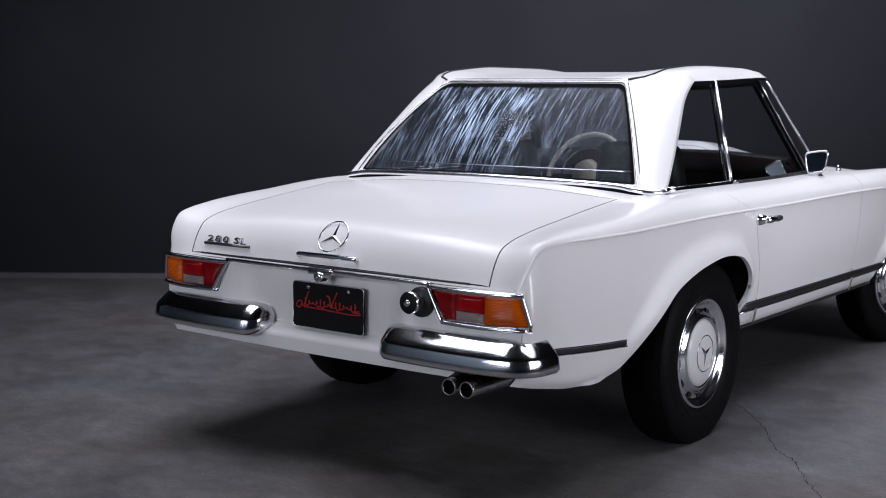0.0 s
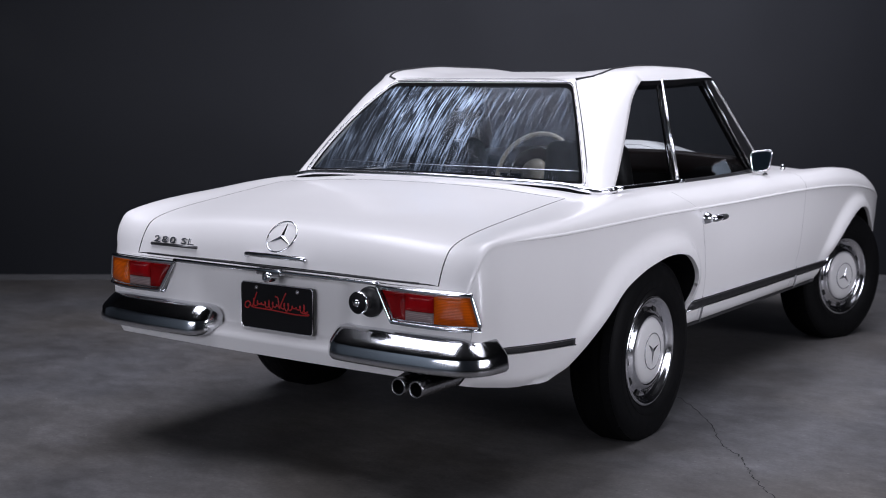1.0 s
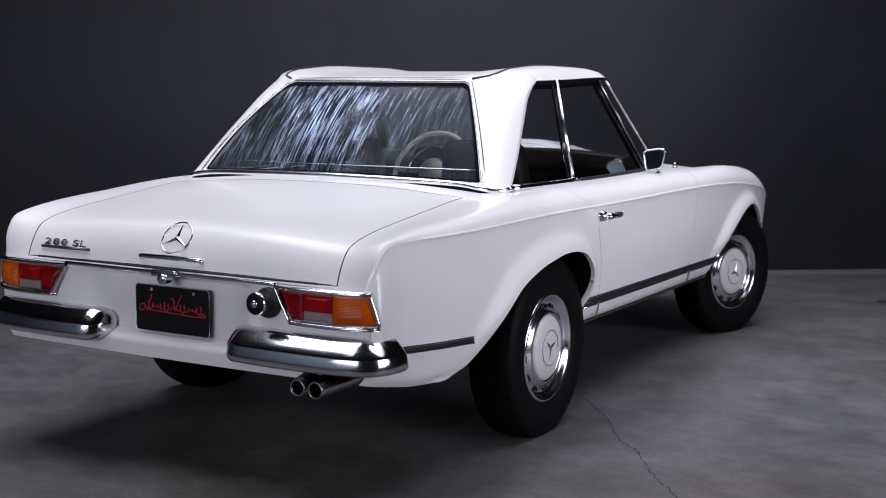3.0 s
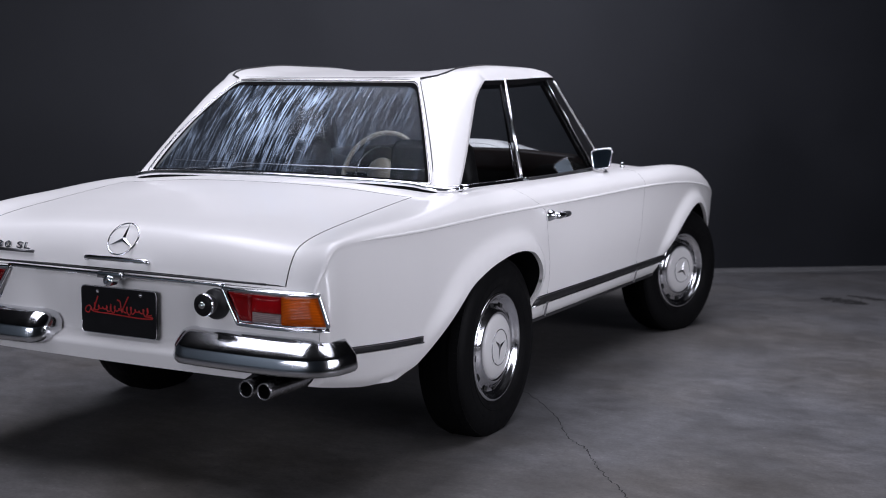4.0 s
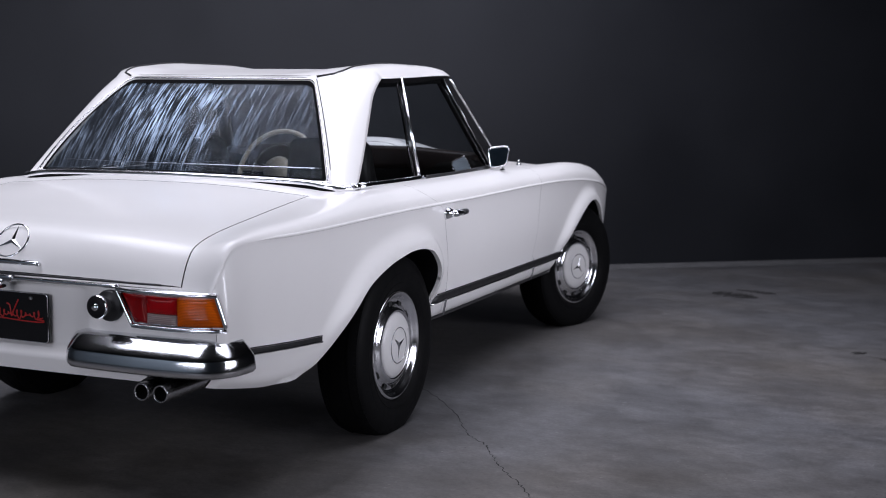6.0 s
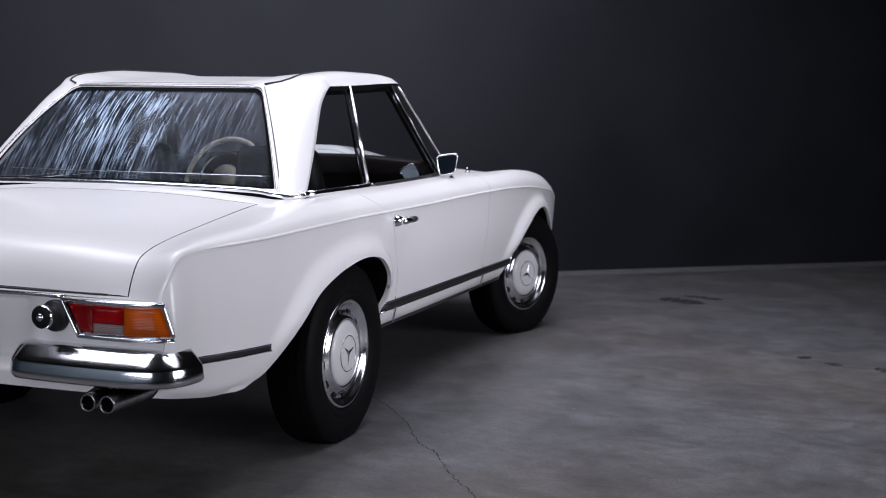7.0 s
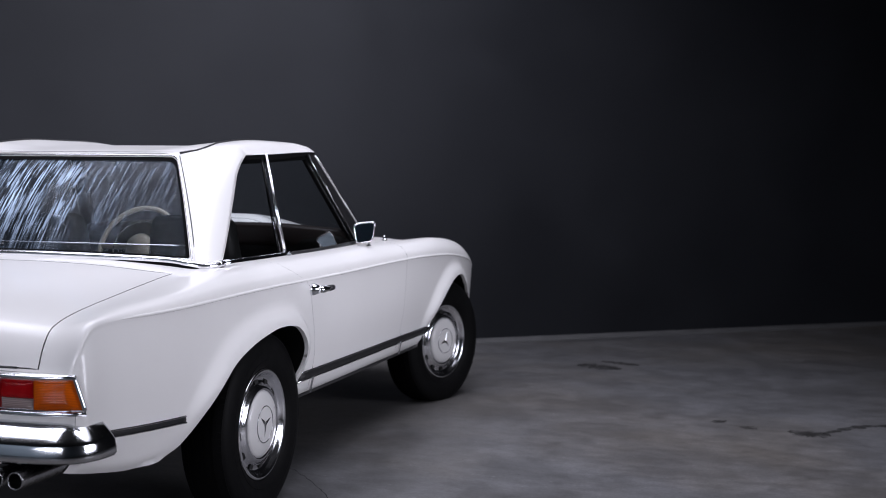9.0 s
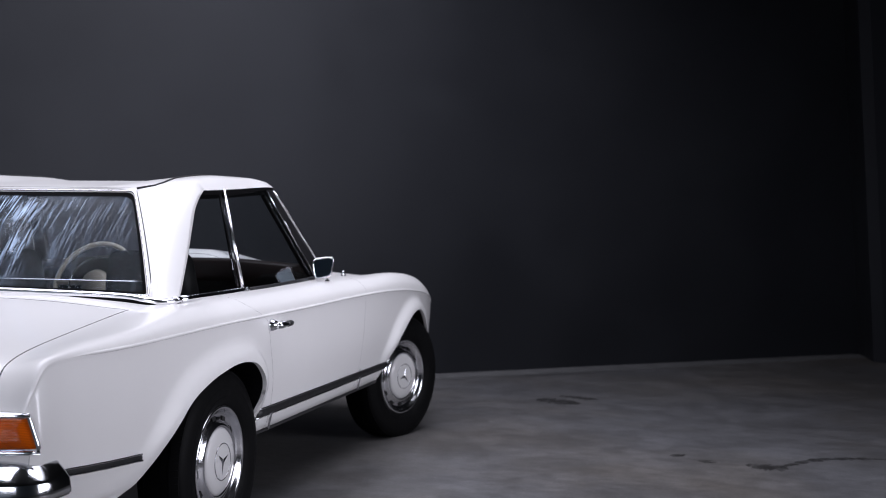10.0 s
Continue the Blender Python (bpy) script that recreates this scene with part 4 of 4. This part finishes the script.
def lettering(name, text, size, m, mat, parent, depth=0.003, label="", stretch=1.0):
    cu = bpy.data.curves.new(name, "FONT")
    cu.body, cu.size, cu.extrude, cu.align_x, cu.space_character = text, size, depth, "CENTER", 1.12
    cu.bevel_depth = 0.0006
    tmp = new(name + "_text", cu)
    me = bpy.data.meshes.new_from_object(tmp.evaluated_get(bpy.context.evaluated_depsgraph_get()))
    bpy.data.objects.remove(tmp)
    me.transform(Matrix.Diagonal((stretch, 1, 1, 1)))
    me.materials.clear()
    ob = part(name, me, mat, parent, label)
    ob.matrix_basis = m
    return ob


BADGE = pose(-0.478, -1.1735, 0.7165, 66, 0, 0)
for sign, at in zip("280SL", (-0.080, -0.042, -0.003, 0.050, 0.083)):
    lettering("letter", sign, 0.031, BADGE @ pose(at, 0, 0), STEEL, trunk_lid, 0.0025, "chrome model lettering", 1.9)
bar = [(-0.585, -1.1725, 0.7085), (-0.47, -1.1755, 0.7095), (-0.360, -1.178, 0.7105)]
part("badge_bar", mesh_from("badge_bar", *tube(bar, 0.0055, 8)), GUNMETAL, trunk_lid, "dark bar under the lettering")

lock = part("trunk_lock", bevelled(*box(-0.050, 0.050, -1.222, -1.195, 0.652, 0.674), 0.006), CHROME, car, "chrome trunk lock with push button")


def disc(profile, x, y, z, n=32):
    vs, fs = lathe(profile, n, "y")
    return [(v[0] + x, v[1] + y, v[2] + z) for v in vs], fs


part("lock_button", mesh_from("lock_button", *disc([(0.017, 0.02), (0.017, -0.012), (0.014, -0.016), (0.007, -0.017), (0.0005, -0.015)], 0.0, -1.215, 0.646)), CHROME, lock)



def plate_outline(grow, r=0.012):
    """A rounded rectangle, the plate's edge, from its middle."""
    w, h, out = 0.155 + grow, 0.077 + grow, []
    for cx, cz, a0 in ((w - r, -h + r, -90), (w - r, h - r, 0), (-w + r, h - r, 90), (-w + r, -h + r, 180)):
        out += [(cx + r * math.cos(radians(a0 + 15 * k)) - 0.002, cz + r * math.sin(radians(a0 + 15 * k)) + 0.540) for k in range(7)]
    return out


plate_rows = [[(x, y, z) for x, z in plate_outline(g)] for g, y in ((-0.003, -1.171), (0.0, -1.172), (0.0, -1.1755), (-0.001, -1.1765))]
vs, fs = grid(plate_rows, closed=True)
n = len(plate_rows[0])
fs += [tuple(range(n))[::-1], tuple(range(3 * n, 4 * n))]
number_plate = part("number_plate", mesh_from("number_plate", vs, fs, smooth=False), PLATE, car, "black dealer plate with red script marks")
edge = [(x, -1.1768, z) for x, z in plate_outline(-0.0015)]
part("plate_rim", mesh_from("plate_rim", *tube(edge + edge[:1], 0.0017, 6, caps=False)), TRIM, number_plate, "thin pale metal rim")
part("plate_holder", bevelled(*box(-0.135, 0.130, -1.170, -1.130, 0.485, 0.600), 0.004, 2), RUBBER, number_plate)
for x in (-0.088, 0.088):
    part("screw", mesh_from("screw", *disc([(0.007, 0.003), (0.006, -0.003), (0.0005, -0.004)], x, -1.177, 0.600, 12)), STEEL, number_plate)


def stroke(points, r=0.0022, n=24):
    return tube([(p[0], -1.1778, p[1]) for p in curve3([(a, b, 0) for a, b in points], n)], r, 6, flat=0.5, up=(0, 1, 0))


marks = [stroke([(-0.112, 0.541), (-0.122, 0.551), (-0.136, 0.545), (-0.138, 0.532), (-0.124, 0.529), (-0.117, 0.540), (-0.10, 0.533), (-0.02, 0.531), (0.07, 0.527), (0.128, 0.528), (0.136, 0.533), (0.11, 0.534)], 0.0022, 60)]
wave = [(-0.104 + 0.232 * k / 46 + 0.006 * math.cos(k * 1.9), 0.548 + (0.009 + 0.007 * math.cos(k * 0.43)) * math.sin(k * 1.9)) for k in range(47)]
marks.append(stroke(wave, 0.0021, 190))
marks.append(stroke([(-0.106, 0.533), (-0.096, 0.560), (-0.086, 0.584)], 0.0026, 12))
marks.append(stroke([(-0.006, 0.578), (0.006, 0.572), (0.012, 0.540), (0.020, 0.556), (0.040, 0.592)], 0.0026, 24))
part("script_mark", mesh_from("script_mark", *join(*marks)), RED_PAINT, number_plate, "red script marks with an underline")

filler = part("fuel_cap", mesh_from("fuel_cap", *disc([(0.047, 0.03), (0.047, -0.010), (0.042, -0.016), (0.022, -0.018), (0.020, -0.03)], 0.407, -1.202, 0.606)), RUBBER, car, "black locking fuel cap with a chrome rim")
part("cap_knob", mesh_from("cap_knob", *disc([(0.020, 0.0), (0.027, -0.012), (0.0332, -0.026), (0.0336, -0.038)], 0.404, -1.222, 0.610)), RUBBER, filler)
part("cap_rim", mesh_from("cap_rim", *disc([(0.0334, -0.034), (0.0352, -0.037), (0.0350, -0.043), (0.0328, -0.046)], 0.404, -1.222, 0.610)), CHROME, filler, "thin chrome rim")
part("cap_face", mesh_from("cap_face", *disc([(0.0330, -0.044), (0.030, -0.047), (0.014, -0.048), (0.0005, -0.048)], 0.404, -1.222, 0.610)), PLATE, filler)
part("key_lock", mesh_from("key_lock", *disc([(0.011, -0.048), (0.010, -0.055), (0.0005, -0.056)], 0.404, -1.222, 0.610, 16)), CHROME, filler)

exhaust = part("exhaust", mesh_from("exhaust", *tube([(0.56, -1.0, 0.36), (0.56, -0.6, 0.34), (0.50, 0.2, 0.30)], 0.03, 12)), DARK, car, "twin round chrome exhaust tips")
for x in (0.537, 0.602):
    prof = [(0.021, 0.0), (0.0225, -0.003), (0.0255, -0.003), (0.0265, 0.002), (0.0262, 0.06), (0.0255, 0.30)]
    part("exhaust_tip", mesh_from("exhaust_tip", *disc(prof, x, -1.238, 0.366)), STEEL, exhaust, "polished exhaust tip")
    part("exhaust_bore", mesh_from("exhaust_bore", *disc([(0.0215, 0.0), (0.021, 0.15), (0.0005, 0.16)], x, -1.238, 0.366)), SOCKET, exhaust)

# ---- side fittings ----


def side_x(y, z):
    """The shell's half-width at a place on the flank."""
    i = min(range(len(YS)), key=lambda k: abs(YS[k] - y))
    j = min(range(NJ - 12), key=lambda k: abs(HALF[i][k][2] - z))
    return HALF[i][j][0]


for s in (1, -1):
    def rail(y0, y1, z0, z1, r, mat, name, parent, label, lift=0.004, n=24, flat=1.0):
        pts = []
        for k in range(n):
            y = y0 + (y1 - y0) * k / (n - 1)
            z = z0 + (z1 - z0) * k / (n - 1)
            pts.append((s * (side_x(y, z) + lift), y, z))
        return part(name, mesh_from(name, *tube(pts, r, 8, flat=flat)), mat, parent, label)

    rail(0.235, 1.90, 0.438, 0.430, 0.011, RUBBER, "sill_moulding", car, "black rubber sill strip", 0.002, flat=1.5)
    rail(0.235, 1.90, 0.455, 0.447, 0.004, CHROME, "sill_trim", car, "thin chrome edge", 0.008)
    rail(0.235, 1.90, 0.421, 0.413, 0.004, CHROME, "sill_trim", car, "thin chrome edge", 0.008)
    rail(0.20, 1.885, 0.351, 0.349, 0.006, GUNMETAL, "sill_edge", car, "dull gunmetal strip under the sill", 0.0, flat=1.6)
    for y in (0.385, 1.50):
        x = side_x(y, 0.42)
        part("sill_clip", mesh_from("sill_clip", *tube([(s * (x + 0.006), y, 0.462), (s * (x + 0.012), y, 0.43), (s * (x - 0.002), y, 0.36)], 0.0045, 8)), TRIM, car, "small bright clip at the door gap")
    rail(-0.715, -1.10, 0.458, 0.478, 0.0065, RUBBER, "quarter_moulding", car, "black rubber quarter strip", 0.002, flat=1.5)
    rail(-0.715, -1.10, 0.4675, 0.4875, 0.0032, CHROME, "quarter_trim", car, "thin chrome edge", 0.007)
    rail(-0.715, -1.10, 0.4485, 0.4685, 0.0032, CHROME, "quarter_trim", car, "thin chrome edge", 0.007)

    hx = side_x(0.36, 0.772)
    handle = part("door_handle", mesh_from("door_handle", *tube([(s * (hx + 0.036), 0.275, 0.779), (s * (hx + 0.040), 0.305, 0.778), (s * (hx + 0.037), 0.36, 0.777), (s * (hx + 0.030), 0.40, 0.776)], [0.012, 0.0135, 0.011, 0.008], 12)), CHROME, doors[s], "chrome pull door handle")
    part("handle_base", mesh_from("handle_base", *tube([(s * (hx - 0.01), 0.288, 0.779), (s * (hx + 0.008), 0.288, 0.779), (s * (hx + 0.030), 0.288, 0.779)], [0.026, 0.024, 0.014], 18)), CHROME, handle)
    part("handle_grip", mesh_from("handle_grip", *tube([(s * (hx + 0.034), 0.375, 0.777), (s * (hx + 0.029), 0.432, 0.776)], [0.0125, 0.011], 12)), RUBBER, handle, "black grip")
    part("handle_base", mesh_from("handle_base", *tube([(s * (hx - 0.01), 0.395, 0.776), (s * (hx + 0.028), 0.395, 0.776)], [0.012, 0.009], 12)), CHROME, handle)

# door mirror on the passenger side
mirror_ob = part("door_mirror", mesh_from("door_mirror", *join()), CHROME, doors[1], "chrome door mirror with bluish glass")
MIRROR_AT = pose(0.784, 1.072, 0.963, 0, 0, 18)


def mirror_outline(grow, n=40):
    """A rounded trapezoid, wider at its top."""
    out = []
    for k in range(n):
        a = 2 * math.pi * k / n
        x, z = math.cos(a), math.sin(a)
        p = max(abs(x) ** 5 + abs(z) ** 5, 1e-6) ** -0.2
        x, z = x * p, z * p
        out.append((x * (0.042 + 0.007 * z) * grow, z * 0.044 * grow + 0.006 * x * grow))
    return out


layers = [(0.93, -0.0005), (1.0, -0.004), (1.07, -0.002), (1.10, 0.006), (1.06, 0.018), (0.9, 0.026), (0.5, 0.032), (0.02, 0.034)]
rows = [[(x, d, z) for x, z in mirror_outline(g)] for g, d in layers]
vs, fs = grid(rows, closed=True)
mirror_ob.data = mesh_from("door_mirror", vs, fs, mats=[CHROME])
mirror_ob.matrix_basis = MIRROR_AT
part("mirror_glass", mesh_from("mirror_glass", [(x, -0.001, z) for x, z in mirror_outline(0.95)], [tuple(range(40))], smooth=False), MIRROR, mirror_ob, "bluish mirror glass")
part("mirror_stalk", mesh_from("mirror_stalk", *tube([(0.004, 0.012, -0.030), (0.007, 0.026, -0.046), (0.013, 0.052, -0.054)], [0.008, 0.008, 0.007], 10)), CHROME, mirror_ob)
part("stalk_foot", mesh_from("stalk_foot", *tube([(0.012, 0.049, -0.053), (0.024, 0.085, -0.068), (0.036, 0.125, -0.087)], [0.0075, 0.0085, 0.011], 12)), RUBBER, mirror_ob, "black rubber foot")

# aerial base on the front wing
part("aerial_base", mesh_from("aerial_base", *tube([(0.68, 1.652, 0.875), (0.68, 1.652, 0.900), (0.68, 1.650, 0.910), (0.68, 1.648, 0.922)], [0.015, 0.013, 0.007, 0.006], 14)), CHROME, car, "small chrome aerial base on the front wing")

# wipers resting at the foot of the windscreen
for x0, x1 in ((0.30, -0.16), (-0.22, -0.60)):
    foot = Vector((x0, 1.352 - 0.22 * x0 * x0, 0.945))
    foot.z += hood_bulge(foot.x, foot.y)
    tip = screen_point(x1 / 0.70, 0.07) + Vector((0, 0.018, 0.004))
    heel = screen_point((x0 + 0.10) / 0.70, 0.035) + Vector((0, 0.018, 0.004))
    wiper = part("wiper", mesh_from("wiper", *tube([foot, foot.lerp(tip, 0.5) + Vector((0, 0.012, 0.004)), tip.lerp(heel, 0.4)], [0.005, 0.0035, 0.003], 8)), GUNMETAL, car, "slim dull metal wiper")
    part("wiper_blade", mesh_from("wiper_blade", *tube([tip, heel], 0.0035, 8)), RUBBER, wiper, "black rubber blade")

# ---- cabin ----
part("cabin_floor", mesh_from("cabin_floor", *box(-0.66, 0.66, -0.27, 1.2, 0.42, 0.46), smooth=False), LEATHER, car, "dark cabin floor")
part("rear_shelf", mesh_from("rear_shelf", *box(-0.64, 0.64, -0.27, 0.0, 0.80, 0.86), smooth=False), LEATHER, car, "black vinyl rear shelf")
for s in (1, -1):
    part("door_card", mesh_from("door_card", *box(*sorted((s * 0.66, s * 0.70)), -0.27, 1.2, 0.42, 0.89), smooth=False), LEATHER, car, "black vinyl door card")
part("dashboard", bevelled(*box(-0.68, 0.68, 1.07, 1.22, 0.66, 0.945), 0.04), DASH, car, "dark padded dashboard")
pad = bevelled(*box(-0.668, 0.668, 1.05, 1.17, 0.90, 1.004), 0.03, 5)
bmesh.ops.bisect_plane(pad, geom=pad.verts[:] + pad.edges[:] + pad.faces[:], plane_co=(0.33, 0, 0), plane_no=(1, 0, 0))
bmesh.ops.bisect_plane(pad, geom=pad.verts[:] + pad.edges[:] + pad.faces[:], plane_co=(-0.33, 0, 0), plane_no=(1, 0, 0))
for v in pad.verts:
    v.co.z -= 0.034 * (v.co.x / 0.668) ** 2
    v.co.y += 0.05 * (v.co.x / 0.668) ** 4
part("dashboard_pad", pad, DASH_PAD, car, "reddish brown dashboard top pad")
for x in (-0.34, 0.34):
    seat = part("seat", bevelled(*box(x - 0.25, x + 0.25, 0.38, 0.86, 0.46, 0.60), 0.05), LEATHER, car, "black vinyl bucket seat")
    vs, fs = box(x - 0.24, x + 0.24, 0.30, 0.42, 0.55, 1.055)
    vs = [(v[0] if v[2] < 0.7 else x + (v[0] - x) * 0.70, v[1] - (0.06 if v[2] > 0.7 else 0), v[2]) for v in vs]
    part("backrest", bevelled(vs, fs, 0.055, 5), LEATHER, seat)
# small bright bar added to give a glint above the driver's seat
part("seat_glint", mesh_from("seat_glint", *tube([(-0.281, 0.232, 1.046), (-0.207, 0.232, 1.046)], 0.006, 8)), TRIM, car, "bright metal bar added for a glint at the seat top")
steer = part("steering_wheel", mesh_from("steering_wheel", *[lathe([(0.20 + 0.0115 * math.cos(a), 0.0115 * math.sin(a)) for a in (2 * math.pi * k / 10 for k in range(11))], 64, "y")][0]), IVORY, car, "thin-rimmed ivory steering wheel")
steer.matrix_basis = pose(-0.318, 1.015, 0.871, -25, 0, 0)
part("horn_ring", mesh_from("horn_ring", *lathe([(0.125 + 0.004 * math.cos(a), -0.01 + 0.004 * math.sin(a)) for a in (2 * math.pi * k / 8 for k in range(9))], 48, "y")), CHROME, steer)
part("wheel_hub", mesh_from("wheel_hub", *lathe([(0.0005, -0.035), (0.05, -0.03), (0.07, 0.0), (0.06, 0.04)], 32, "y")), IVORY, steer, "padded ivory hub")
spokes = [tube([(-0.195, 0, 0.0), (0.195, 0, 0.0)], 0.012, 8)]
part("spoke", mesh_from("spoke", *join(*spokes)), IVORY, steer)

# ---- floor marks ----
rnd = random.Random(4)


def crack_strip(name, points, width, mat, label):
    path = curve3([(x, y, 0.0012) for x, y in points], 90)
    l, r = [], []
    for k, p in enumerate(path):
        d = (path[min(k + 1, 89)] - path[max(k - 1, 0)]).normalized()
        n = Vector((-d.y, d.x, 0))
        j = n * rnd.uniform(-0.006, 0.006)
        w = width * (0.35 + 0.9 * rnd.random())
        l.append(p + j + n * w)
        r.append(p + j - n * w)
    return tagged(part(name, mesh_from(name, *grid([l, r]), smooth=False), mat, None), label, "floor crack", kind="structure")


crack_strip("floor_crack", [(0.627, 0.664), (0.781, 0.5), (0.96, 0.262), (1.082, 0.056), (1.182, -0.041), (1.262, -0.17), (1.344, -0.295), (1.428, -0.402), (1.493, -0.496), (1.58, -0.654)], 0.0022, CRACK, "thin jagged crack in the concrete floor")


def stain(name, points, width, label):
    path = curve3([(x, y, 0.0008) for x, y in points], 40)
    l, r = [], []
    for k, p in enumerate(path):
        d = (path[min(k + 1, 39)] - path[max(k - 1, 0)]).normalized()
        n = Vector((-d.y, d.x, 0))
        w = width * math.sqrt(max(0.02, math.sin(math.pi * (k + 0.5) / 40))) * (0.5 + rnd.random())
        l.append(p + n * w)
        r.append(p - n * w)
    return tagged(part(name, mesh_from(name, *grid([l, r]), smooth=False), STAIN, None), label, "floor stain", kind="structure")


stain("floor_stain", [(1.27, 3.896), (1.358, 3.861), (1.475, 3.807), (1.563, 3.772)], 0.0825, "dark oily smear on the concrete")
stain("floor_stain", [(1.387, 4.074), (1.523, 4.031), (1.65, 3.988)], 0.045, "dark oily smear on the concrete")
stain("floor_stain", [(2.624, 2.136), (2.723, 2.089), (2.812, 2.122)], 0.0675, "dark oily smear on the concrete")
stain("floor_stain", [(2.783, 2.121), (2.94, 2.331), (3.099, 2.424), (3.297, 2.469)], 0.03, "thin dark streak on the concrete")
stain("floor_stain", [(2.258, 2.28), (2.308, 2.243)], 0.0375, "small dark spot on the concrete")
stain("floor_stain", [(2.387, 2.167), (2.476, 2.131)], 0.03, "small dark spot on the concrete")
